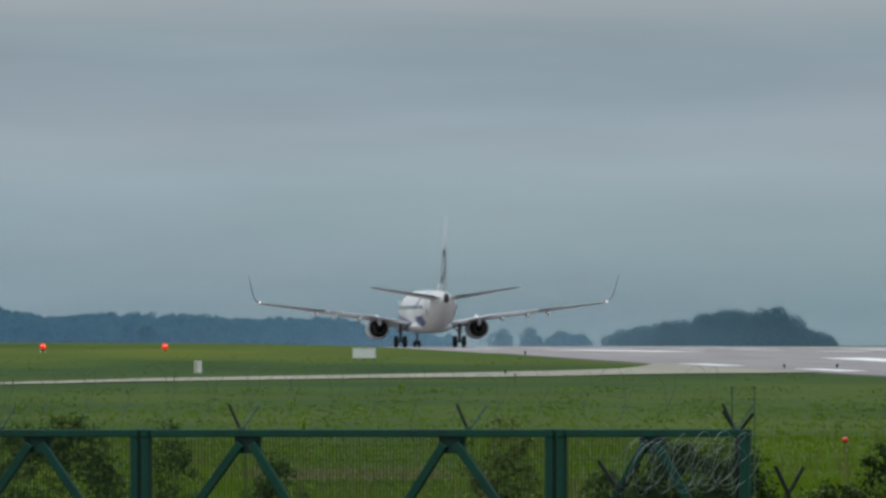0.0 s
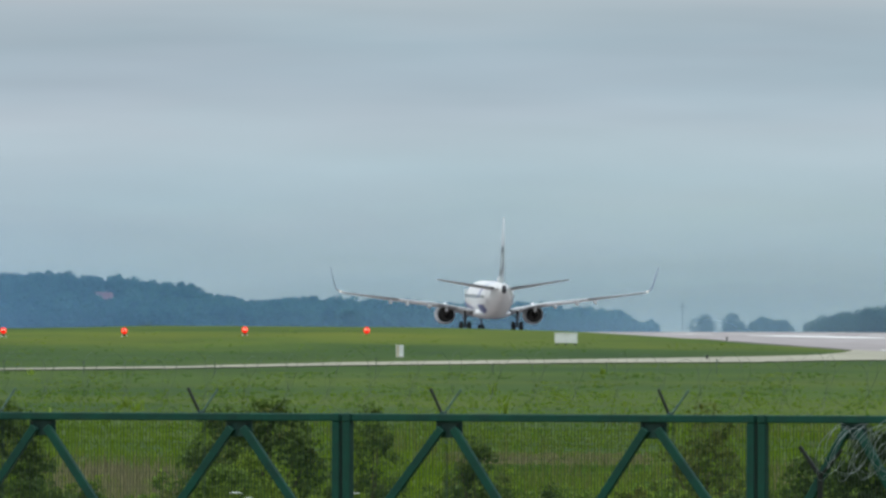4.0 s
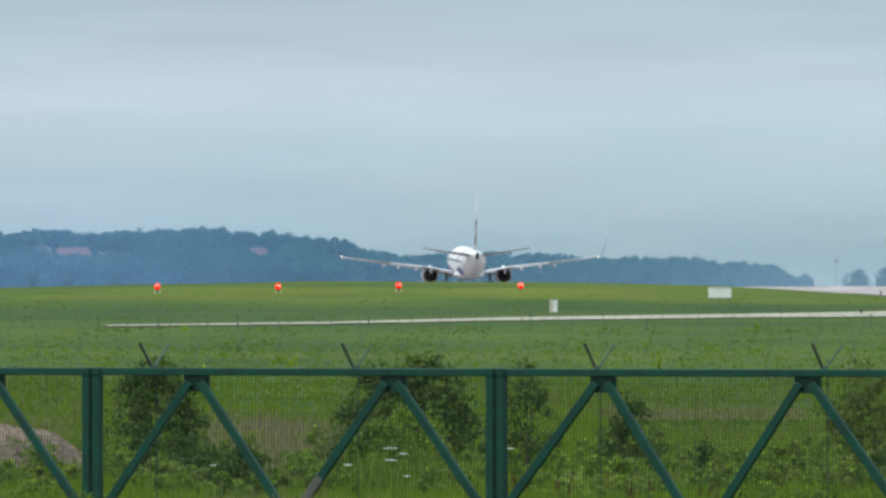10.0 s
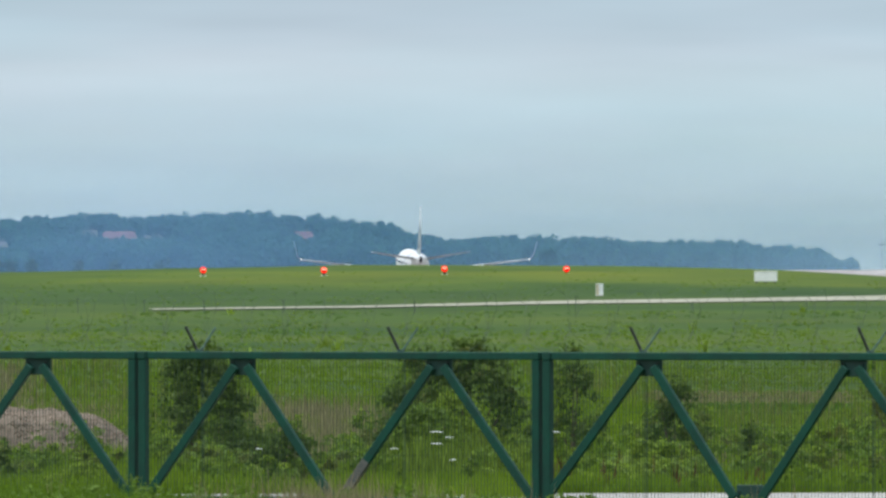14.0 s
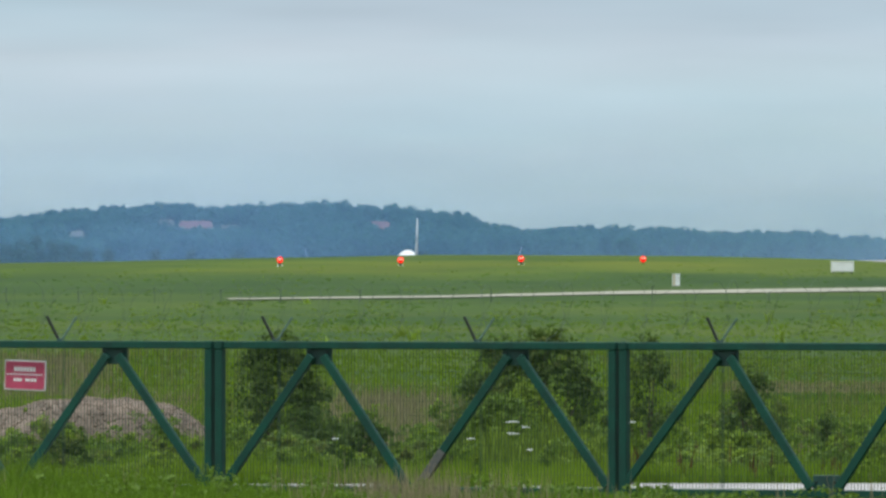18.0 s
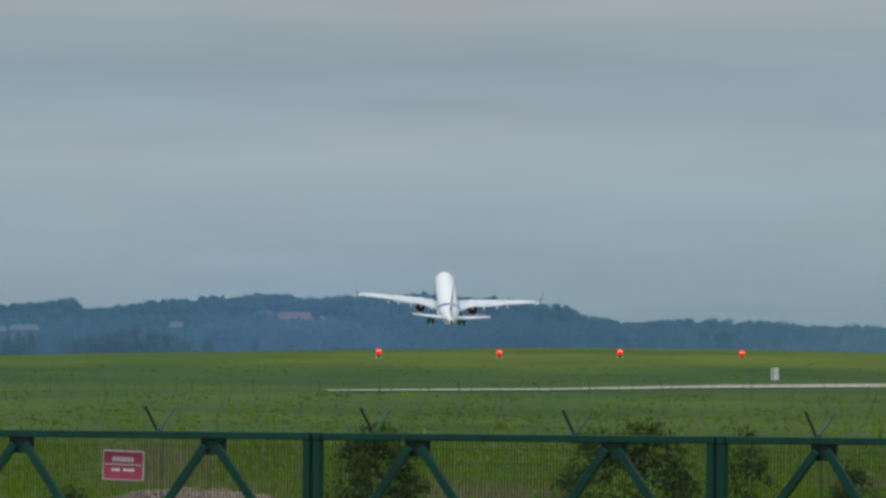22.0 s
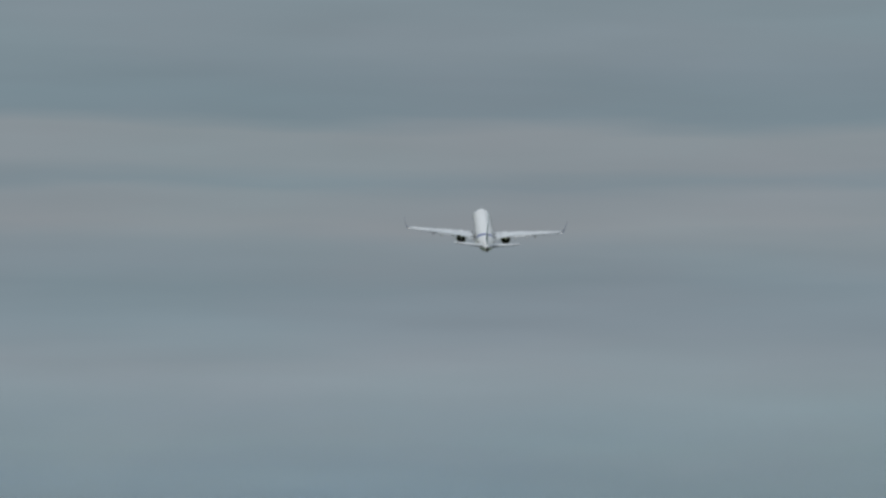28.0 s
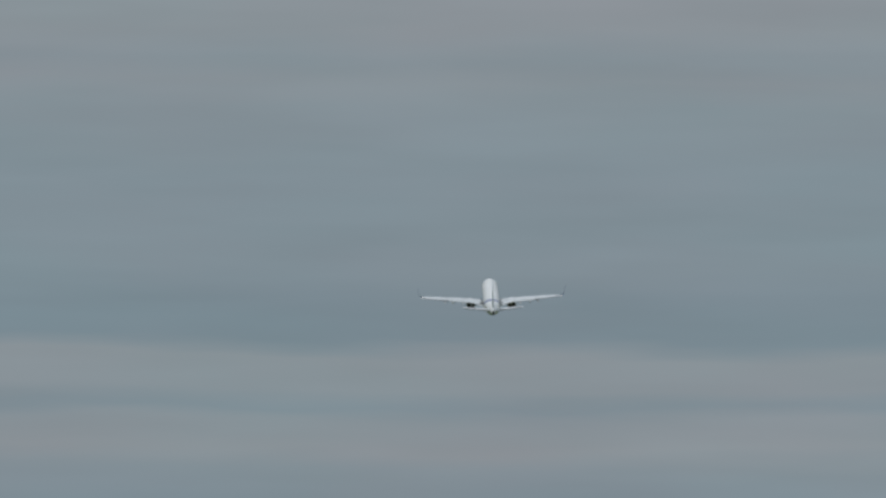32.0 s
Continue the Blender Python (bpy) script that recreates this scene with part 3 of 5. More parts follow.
def fence_section(s0, length=PANEL, braces=True, apex=(1.595, 4.65), feet=(.08, 2.90, 3.31, 6.12), bare=False):
    """A framed section: top and bottom rail, end posts, zigzag braces with gussets."""
    h = RAIL_TOP - FOOT
    th = empty("fence_section", fence_spot(s0, FOOT), "dark green steel fence section with zigzag braces", "fence", "perimeter fence sections")
    part("top_rail", box((length - .02, .10, .105), pose(length / 2, 0, h - .0525), .01), GREEN, th)
    part("bottom_rail", box((length - .26, .09, .10), pose(length / 2, 0, .08), .01), GREEN, th)
    for x in (.082, length - .082):
        bm = box((.115, .13, h - .11 + .14), pose(x, -.012, (h - .11 - .14) / 2), .01)
        part("post", bm, GREEN, th)
        part("post_cap", box((.125, .14, .115), pose(x, -.016, h - .052), .012), GREEN, th)
        part("base_plate", box((.20, .2, .05), pose(x, -.01, .02), .01), DARKSTEEL, th)
    if braces:
        q, r = apex
        lo, hi = .15, h - .2
        for a, b in (((feet[0], lo), (q - .09, hi)), ((q + .09, hi), (feet[1], lo)), ((feet[2], lo), (r - .09, hi)), ((r + .09, hi), (feet[3], lo))):
            beam = part("brace", add_beam(bmesh.new(), (a[0], -.03, a[1]), (b[0], -.03, b[1]), .115, .08), GREEN, th)
            if bare and a[0] == feet[2]:
                part("worn_end", add_beam(bmesh.new(), (a[0], -.03, a[1] - .01), (a[0] + .27 * (b[0] - a[0]), -.03, a[1] + .27 * (b[1] - a[1])), .121, .086), WORN, beam, "bare grey weathered brace end")
        plates = [(q, h - .215, .22), (r, h - .215, .22)]
        if feet[2] - feet[1] > .3:
            plates.append(((feet[1] + feet[2]) / 2, .17, .32))
        else:
            for x in feet[1:3]:
                part("foot", box((.09, .08, .2), pose(x, -.03, .1), .01), GREEN, th)
        for x, z, tall in plates:
            g = part("gusset", box((.40, .03, tall), pose(x, .032, z), .006), DARKGREEN, th)
            for dx in (-.14, .14):
                for dz in (-.06, .06):
                    part("bolt", add_tube(bmesh.new(), (x + dx, .01, z + dz), (x + dx, -.03, z + dz), .014, 6), DARKSTEEL, g)
    return th


fence_section(0)
for s in (-3 * PANEL, -2 * PANEL, -PANEL):
    fence_section(s, apex=(1.60, 4.62), feet=(.17, 2.98, 3.17, 6.05), bare=s == -PANEL)
end = fence_section(PANEL, 2.86, False)
top = RAIL_TOP - FOOT
for a, b in (((.25, .10), (1.31, top - .2)), ((1.49, top - .2), (2.6, .10))):
    part("brace", add_beam(bmesh.new(), (a[0], -.03, a[1]), (b[0], -.03, b[1]), .115, .08), GREEN, end)
part("gusset", box((.38, .03, .22), pose(1.4, .032, top - .215), .006), DARKGREEN, end)


def upright_mesh():
    bm = box((.0078, .0085, RAIL_TOP - FOOT + .06), pose(0, 0, (RAIL_TOP - FOOT - .14) / 2))
    me = bpy.data.meshes.new("upright_wire")
    bm.to_mesh(me)
    bm.free()
    me.materials.append(WIRE)
    return me


UPRIGHT = upright_mesh()


def wire_panel(s0, s1):
    """Welded mesh: upright wires every 5 cm, cross wires every 20 cm."""
    n = int((s1 - s0) / .05)
    w, top = s1 - s0, RAIL_TOP - FOOT + .05
    th = empty("mesh_panel", fence_spot(s0, FOOT, .16), "green coated welded wire mesh fence panel", "mesh fence", "mesh fence panels")
    for i in range(n + 1):
        ob = new("upright_wire", UPRIGHT)
        ob.parent = th
        ob.matrix_basis = pose(i * .05, random.uniform(-.004, .004), random.uniform(-.012, .012), 0, random.uniform(-.12, .12))
    cross = box((w, .0035, .0035), pose(w / 2, .008, 0))
    data = None
    for i in range(11):
        if data is None:
            data = part("cross_wire", cross, WIRE, th, at=pose(0, 0, .1)).data
        else:
            ob = new("cross_wire", data)
            ob.parent = th
            ob.matrix_basis = pose(0, 0, .1 + i * .2)
    part("mesh_post", box((.008, .008, top + .1), pose(.01, .03, top / 2 - .05)), DARKGREEN, th)
    return th


BRACKETS = [-12.1, -8.70, -5.33, -2.22, 1.46, 4.86, 8.79]
edges = [-18.4, -15.3] + BRACKETS[:-1] + [9.0]
for a, b in zip(edges, edges[1:]):
    wire_panel(a, b - .02)


def wire_bracket(s, lean):
    """A forked bracket for razor wire on the rail."""
    th = empty("wire_bracket", fence_spot(s, RAIL_TOP - .03, .09), "forked steel bracket with one black and one grey-green arm", "bracket", "razor wire brackets")
    part("stem", box((.07, .05, .12), pose(0, 0, .0), .006), DARKGREEN, th)
    bm = add_beam(bmesh.new(), (-.01, 0, .03), (-.185 + lean, -.03, .37), .034, .035, .005)
    part("arm", bm, DARKSTEEL, th, "black steel arm")
    bm = add_beam(bmesh.new(), (.015, .02, .03), (.16 + lean, .2, .36), .028, .03, .005)
    part("arm", bm, GREENGREY, th, "weathered grey-green arm")


for i, s in enumerate(BRACKETS):
    wire_bracket(s, (.02, 0, 0, .01, .02, .03, .02)[i])


def coil(name, length, radius, pitch, wire, m, label, squash=1.0, drift=0.3, wild=0.06, metal=None):
    """A razor wire coil: two thin strands wound along x."""
    th = empty(name, m, label, "razor wire")
    for turn in (0, 1):
        cu = bpy.data.curves.new("strand", "CURVE")
        cu.dimensions, cu.bevel_depth, cu.bevel_resolution = "3D", wire, 1
        sp = cu.splines.new("POLY")
        n = int(length / pitch * 26)
        sp.points.add(n)
        for i in range(n + 1):
            a = 2 * math.pi * i / 26 * (1 if turn else -1)
            r = radius * (1 + wild * math.sin(i * .37 + turn) + wild * math.sin(i * .11 + 2))
            x = length * i / n + drift * radius * math.sin(a + turn) * .5
            sp.points[i].co = (x, r * math.cos(a) * .8, r * math.sin(a) * squash, 1)
        cu.materials.append(metal or OLDWIRE)
        ob = new("strand", cu)
        ob.parent = th
    return th


coil("razor_wire", 22, .36, .62, .0023, fence_spot(-13.5, RAIL_TOP + .42, .25), "thin galvanised razor wire coil above the fence", drift=.5, wild=.1)
coil("razor_wire", 1.75, .31, .15, .0036, fence_spot(7.35, RAIL_TOP - .46, -.25), "tangled galvanised razor wire roll hung on the fence", drift=1.1, wild=.26, metal=ROLLWIRE)


def low_fork(s, z, back, k=1.0):
    """A dark forked post on which the loose razor wire hangs."""
    th = empty("forked_post", fence_spot(s, FOOT - .06, back), "dark forked steel post carrying razor wire", "post")
    h = z - FOOT
    part("post", box((.06, .06, h), pose(0, 0, h / 2), .006), DARKSTEEL, th)
    part("arm", add_beam(bmesh.new(), (0, 0, h - .04), (-.30 * k, 0, h + .36 * k), .05, .05, .006), DARKSTEEL, th)
    part("arm", add_beam(bmesh.new(), (0, 0, h - .04), (.32 * k, 0, h + .32 * k), .04, .04, .006), DARKSTEEL, th)


low_fork(7.18, -1.92, -.12)
low_fork(8.74, -1.16, .3, .72)
for s in (8.25, 8.58):
    th = empty("fence_pole", fence_spot(s, FOOT - .06, 1.2), "slim grey-green steel pole behind the fence", "pole", "slim poles")
    part("pole", box((.018, .018, 2.72), pose(0, 0, 1.36), .004), GREENGREY, th)
    part("cap", box((.04, .04, .02), pose(0, 0, 2.73), .004), DARKGREEN, th)


# warning sign on the mesh
def warning_sign():
    th = empty("warning_sign", fence_spot(-9.27, RAIL_TOP - .485, .12) @ pose(0, 0, 0, 0, 1.8, 0), "red warning board with white border and text bars", "sign")
    part("board", box((.65, .012, .415), pose(0, .02, 0), .004), WHITE, th)
    part("panel", box((.62, .008, .38), pose(0, .0105, 0)), RED, th)
    heading = part("heading", box((.33, .003, .075), pose(0, .0045, .085)), RED, th)
    for k in range(7):
        part("letter_bar", box((.034, .006, .062), pose(-.147 + .049 * k, .001, .085)), WHITE, heading)
    line = part("text_line", box((.57, .003, .04), pose(0, .0045, .012)), RED, th)
    for k in range(13):
        part("letter_bar", box((.022, .006, .022), pose(-.264 + .044 * k, .001, .012)), WHITE, line)
    line = part("text_line", box((.37, .003, .05), pose(0, .0045, -.062)), RED, th)
    for k in range(8):
        if k != 3:
            part("letter_bar", box((.034, .006, .04), pose(-.155 + .046 * k, .001, -.062)), WHITE, line)
    for x in (-.3, .3):
        for z in (-.17, .17):
            part("screw", add_tube(bmesh.new(), (x, .03, z), (x, 0, z), .01, 6), GALV, th)


warning_sign()


# ---- airliner ----
def livery():
    """White hull, blue sweep under the belly and round the tail."""
    m = mat("airliner_paint", (.80, .81, .82), .28, spec=.5)
    nt = m.node_tree
    n = nt.nodes.new
    b = nt.nodes["Principled BSDF"]
    tc, sep = n("ShaderNodeTexCoord"), n("ShaderNodeSeparateXYZ")
    link(nt, tc.outputs["Object"], sep.inputs[0])

    def mth(op, a, c):
        q = n("ShaderNodeMath")
        q.operation = op
        for k, w in enumerate((a, c)):
            if isinstance(w, (int, float)):
                q.inputs[k].default_value = w
            else:
                link(nt, w, q.inputs[k])
        return q.outputs[0]

    # belly sweep: below a line that drops towards the tail
    line = mth("ADD", mth("MULTIPLY", sep.outputs[1], 0.06), 2.33)
    belly = mth("MULTIPLY", mth("LESS_THAN", sep.outputs[2], line), mth("GREATER_THAN", sep.outputs[1], -1.0))
    # band round the rear hull
    lean = mth("ADD", sep.outputs[1], mth("MULTIPLY", sep.outputs[2], 2.0))
    band = mth("MULTIPLY", mth("GREATER_THAN", lean, 1.3), mth("LESS_THAN", lean, 2.8))
    band = mth("MULTIPLY", band, mth("GREATER_THAN", sep.outputs[2], 3.7))
    # patch on each flank behind the wing
    flank = mth("MULTIPLY", mth("GREATER_THAN", sep.outputs[1], -9.5), mth("LESS_THAN", sep.outputs[1], -4.0))
    flank = mth("MULTIPLY", flank, mth("MULTIPLY", mth("GREATER_THAN", sep.outputs[2], 2.0), mth("LESS_THAN", sep.outputs[2], 3.0)))
    flank = mth("MULTIPLY", flank, mth("GREATER_THAN", mth("ABSOLUTE", sep.outputs[0], 0.0), 1.15))
    band = mth("MAXIMUM", band, flank)
    fac = mth("MAXIMUM", belly, band)
    mix = n("ShaderNodeMix")
    mix.data_type = "RGBA"
    link(nt, fac, mix.inputs[0])
    no = n("ShaderNodeTexNoise")
    no.inputs["Scale"].default_value = .8
    link(nt, tc.outputs["Object"], no.inputs["Vector"])
    base = n("ShaderNodeRGB")
    base.outputs[0].default_value = (.82, .82, .81, 1)
    link(nt, scaled(nt, base.outputs[0], no.outputs[0], .92, .12), mix.inputs[6])
    mix.inputs[7].default_value = (.045, .085, .30, 1)
    link(nt, mix.outputs[2], b.inputs["Base Color"])
    return m


def fin_paint():
    """Near-white fin with one dark blue looping line over its lower half."""
    m = mat("fin_paint", (.78, .81, .83), .3)
    nt = m.node_tree
    n = nt.nodes.new
    b = nt.nodes["Principled BSDF"]
    tc, sep, mix = n("ShaderNodeTexCoord"), n("ShaderNodeSeparateXYZ"), n("ShaderNodeMix")
    link(nt, tc.outputs["Object"], sep.inputs[0])

    def mth(op, a, c):
        q = n("ShaderNodeMath")
        q.operation = op
        for k, w in enumerate((a, c)):
            if isinstance(w, (int, float)):
                q.inputs[k].default_value = w
            else:
                link(nt, w, q.inputs[k])
        return q.outputs[0]

    # a tall loop that leans back with the fin, and a hook on its top
    rise = mth("DIVIDE", mth("SUBTRACT", sep.outputs[2], 7.75), 1.5)
    mid = mth("ADD", mth("MULTIPLY", sep.outputs[2], -.62), -12.1)
    off = mth("DIVIDE", mth("SUBTRACT", sep.outputs[1], mid), 1.5)
    r2 = mth("ADD", mth("MULTIPLY", rise, rise), mth("MULTIPLY", off, off))
    ring = mth("MULTIPLY", mth("GREATER_THAN", r2, .50), mth("LESS_THAN", r2, 1.28))
    mix.data_type = "RGBA"
    link(nt, ring, mix.inputs[0])
    no, base = n("ShaderNodeTexNoise"), n("ShaderNodeRGB")
    no.inputs["Scale"].default_value = .7
    link(nt, tc.outputs["Object"], no.inputs["Vector"])
    base.outputs[0].default_value = (.48, .54, .57, 1)
    link(nt, scaled(nt, base.outputs[0], no.outputs[0], .92, .12), mix.inputs[6])
    mix.inputs[7].default_value = (.02, .025, .06, 1)
    link(nt, mix.outputs[2], b.inputs["Base Color"])
    return m


HULL, FIN = livery(), fin_paint()
ENGINE = mat("nacelle_paint", (.78, .79, .80), .3, noise_scale=1, vary=.06)
SLAT = mat("slat_metal", (.80, .81, .82), .35, noise_scale=1, vary=.06)
# dark colour imitates the shaded trailing edges of wing and tailplane
DARKEDGE = mat("edge_shade_grey", (.14, .145, .155), .5, noise_scale=1, vary=.1)
TAILGREY = mat("tailplane_paint", (.66, .67, .68), .4, noise_scale=.8, vary=.08)
WING = mat("wing_paint", (.60, .62, .635), .35, noise_scale=.7, vary=.1)
WINGLET = mat("winglet_paint", (.13, .16, .25), .35, noise_scale=1, vary=.15)
METAL = mat("nozzle_metal", (.10, .095, .09), .4, metal=.8, noise_scale=4, vary=.3)
INSIDE = mat("engine_inside", (.03, .028, .036), .7)
LIPS = mat("bare_metal", (.6, .6, .6), .25, metal=.9)
TYRE = mat("tyre_rubber", (.02, .02, .021), .8, noise_scale=5, vary=.3)
STEELG = mat("gear_steel", (.10, .10, .11), .4, metal=.5, noise_scale=6, vary=.3)
GLASS = mat("window_glass", (.02, .025, .03), .1)
NAVLIGHT = mat("tip_light", (1, .95, .85), .3, emit=((1, .93, .8), 2.5))


def oval(y, zc, rx, rz, sides=28, x=0.0):
    return [(x + rx * math.cos(2 * math.pi * i / sides), y, zc + rz * math.sin(2 * math.pi * i / sides)) for i in range(sides)]


def wing_ring(x, le, te, z, thick, tilt=0.0):
    """A wing section at x from its leading to its trailing edge."""
    c = le - te
    up = [(0, 0), (.02, .35), (.12, .8), (.3, 1), (.55, .8), (.8, .4), (1, .06)]
    low = [(1, -.06), (.8, -.2), (.55, -.45), (.3, -.6), (.12, -.5), (.02, -.25)]
    t = thick * .5
    drop = 0 if tilt else .075 * c
    out = []
    for k, h in up + low:
        out.append((x - h * t * math.sin(tilt), le - k * c, z + h * t * math.cos(tilt) - drop * (1 - k)))
    return out


def airliner():
    th = empty("airliner", Matrix(), "white twin-engine airliner with blue belly and upturned winglets", "airplane")
    st = [(19.9, 2.78, .06, .06), (19.55, 2.82, .5, .48), (18.6, 2.98, 1.0, .98), (17.2, 3.30, 1.42, 1.5), (15.4, 3.47, 1.74, 1.85), (13.4, 3.53, 1.88, 2.0), (10, 3.53, 1.88, 2.0), (5, 3.53, 1.88, 2.0),
          (0, 3.53, 1.88, 2.0), (-5, 3.54, 1.88, 1.99), (-8, 3.63, 1.82, 1.88), (-11, 3.84, 1.62, 1.65), (-14, 4.14, 1.27, 1.33), (-16.8, 4.46, .84, .93), (-18.6, 4.66, .46, .55), (-19.5, 4.73, .25, .34)]
    hull = part("fuselage", add_loft(bmesh.new(), [oval(*s) for s in st]), HULL, th, "white fuselage with blue belly sweep", True)
    part("fairing", add_loft(bmesh.new(), [oval(y, 2.02, rx, rz) for y, rx, rz in ((8.2, .4, .2), (6.5, 1.6, .5), (3, 2.05, .66), (-2, 2.05, .66), (-4.5, 1.5, .5), (-6, .4, .2))]), ENGINE, th, smooth=True)
    part("tail_cone", add_loft(bmesh.new(), [oval(-19.1, 4.70, .30, .45, 16), oval(-20.2, 4.72, .17, .46, 16)]), INSIDE, th, "dark exhaust tail cone", True)
    part("cockpit_window", add_loft(bmesh.new(), [oval(18.35, 3.68, .9, .55, 20), oval(17.75, 3.88, 1.16, .76, 20)]), GLASS, th, smooth=True)
    pane = None
    for side in (-1, 1):
        for k in range(34):
            y = 13.4 - .76 * k
            r = 1.885 if y > -5 else 1.885 - .03 * (-5 - y)
            if pane is None:
                bm = box((.012, .26, .36), Matrix(), .003)
                ob = part("cabin_window", bm, GLASS, hull, at=pose(side * (r - .002), y, 3.9))
                pane = ob.data
            else:
                ob = new("cabin_window", pane)
                ob.parent = hull
                ob.matrix_basis = pose(side * (r - .002), y, 3.9)
        for y in (14.7, -12.2):
            r = 1.8 if y > 0 else 1.45
            part("cabin_door", box((.05, .86, 1.85), pose(side * r, y, 3.65 if y > 0 else 4.0), .02), HULL, hull)
    wings = []

    def aft(x):
        return .3 + .05 * abs(x)

    def wr(x, le, te, z, thick, tilt=0.0):
        return wing_ring(x, le + aft(x), te + aft(x), z + .28, thick, tilt)

    for side in (-1, 1):
        s = side
        w = part("wing", add_loft(bmesh.new(), [wr(s * 1.5, 6.4, -1.9, 2.0, 1.0), wr(s * 3.0, 4.9, -1.9, 2.3, .8), wr(s * 5.9, 2.9, -1.9, 2.82, .56),
                                                 wr(s * 11, -.1, -3.7, 3.42, .36), wr(s * 16.7, -3.7, -5.4, 4.08, .2)]), WING, th, "pale grey swept wing", True)
        wings.append((w, s))
        part("winglet", add_loft(bmesh.new(), [wr(s * 16.7, -3.75, -5.38, 4.08, .18), wr(s * 17.15, -4.2, -5.6, 4.28, .16, s * .8), wr(s * 17.4, -4.7, -5.9, 4.75, .12, s * 1.25), wr(s * 17.92, -6.1, -6.75, 6.75, .07, s * 1.35)]), WINGLET, w, "dark blue upturned winglet", True)
        part("flap", add_loft(bmesh.new(), [wr(s * 2.1, -1.3, -2.2, 1.97, .2), wr(s * 3.7, -1.3, -2.2, 2.28, .18)]), SLAT, w, smooth=True)
        part("flap", add_loft(bmesh.new(), [wr(s * 6.0, -1.5, -2.3, 2.70, .18), wr(s * 10.3, -3.0, -3.75, 3.24, .14)]), SLAT, w, smooth=True)
        part("aileron", add_loft(bmesh.new(), [wr(s * 10.4, -3.3, -4.05, 3.32, .24), wr(s * 16.3, -4.95, -5.55, 3.98, .15)]), DARKEDGE, w, smooth=True)
        for (xa, ya, za), (xb, yb, zb) in (((2.3, 5.5, 1.98), (4.3, 4.05, 2.36)), ((5.4, 3.3, 2.58), (10.6, .24, 3.28)), ((10.7, .18, 3.29), (16.3, -3.38, 4.0))):
            part("slat", add_loft(bmesh.new(), [wr(s * xa, ya + .1, ya - .55, za, .22), wr(s * xb, yb + .06, yb - .4, zb, .16)]), SLAT, w, "bright leading edge slat", True)
        for x, y, z in ((6.9, -1.55, 2.90), (9.3, -2.1, 3.20), (11.2, -2.65, 3.40)):
            part("flap_track", add_loft(bmesh.new(), [oval(y + 1.7, z, .04, .04, 10, s * x), oval(y + .8, z - .12, .2, .22, 10, s * x), oval(y - .6, z - .18, .17, .2, 10, s * x), oval(y - 1.5, z - .1, .03, .03, 10, s * x)]), WING, w, smooth=True)
        part("tip_light", box((.12, .3, .12), pose(s * 16.78, -4.3, 4.40), .03), NAVLIGHT, w, "glowing white wing tip light")
        ex, ez = s * 4.83, 1.84
        e = part("engine", add_loft(bmesh.new(), [oval(yy - 1.4, ez + dz, r * .97, r * .95, 28, ex) for yy, r, dz in ((7.05, .84, -.02), (7.2, .96, -.02), (6.9, 1.06, 0), (5.6, 1.13, 0), (4.1, 1.12, .02), (2.7, 1.02, .04), (2.72, .93, .04), (3.9, .86, .04))], False), ENGINE, th, "rounded white engine nacelle", True)
        part("intake_lip", add_loft(bmesh.new(), [oval(yy - 1.4, ez - .02, r, r * .97, 28, ex) for yy, r in ((6.8, .82), (7.12, .83), (7.28, .92), (7.2, .985), (7.0, 1.045))], False), LIPS, e, "bare metal intake lip", True)
        part("fan", add_loft(bmesh.new(), [oval(4.9, ez - .02, .80, .78, 28, ex), oval(4.8, ez - .02, .8, .78, 28, ex)]), INSIDE, e)
        part("nozzle", add_loft(bmesh.new(), [oval(2.30, ez + .04, .80, .80, 24, ex), oval(1.40, ez + .04, .62, .62, 24, ex), oval(0.60, ez + .06, .46, .46, 24, ex), oval(0.65, ez + .06, .4, .4, 24, ex), oval(1.30, ez + .06, .38, .38, 24, ex)], False), METAL, e, "dark metal exhaust nozzle", True)
        part("exhaust_plug", add_loft(bmesh.new(), [oval(1.40, ez + .06, .3, .3, 16, ex), oval(0.00, ez + .09, .03, .03, 16, ex)]), METAL, e, smooth=True)
        part("exhaust_back", add_loft(bmesh.new(), [oval(2.00, ez + .04, .86, .85, 24, ex), oval(1.90, ez + .04, .86, .85, 24, ex)]), INSIDE, e)
        part("pylon", box((.34, 4.2, .75), pose(ex, 2.3, 2.66, 4), .1), ENGINE, e)
        part("stabiliser", add_loft(bmesh.new(), [wing_ring(s * .3, -13.9, -18.0, 4.78, .42), wing_ring(s * 3.6, -15.7, -18.5, 5.26, .28), wing_ring(s * 7.15, -17.5, -18.9, 5.82, .14)]), TAILGREY, th, "pale grey tailplane half", True)
        part("elevator", add_loft(bmesh.new(), [wing_ring(s * 1.0, -17.7, -18.7, 4.87, .30), wing_ring(s * 6.9, -18.45, -19.05, 5.76, .16)]), DARKEDGE, th, smooth=True)

    def fin_ring(z, le, te, thick):
        return [(h * thick * .5, le - k * (le - te), z) for k, h in ((0, 0), (.03, .5), (.15, .9), (.35, 1), (.7, .6), (1, .08), (1, -.08), (.7, -.6), (.35, -1), (.15, -.9), (.03, -.5))]

    fin = part("fin", add_loft(bmesh.new(), [fin_ring(5.0, -10.6, -17.9, .50), fin_ring(6.0, -12.9, -18.05, .40), fin_ring(8.7, -15.2, -18.85, .24), fin_ring(12.5, -17.9, -19.85, .11)]), FIN, th, "pale tail fin with dark blue winding lines", True)
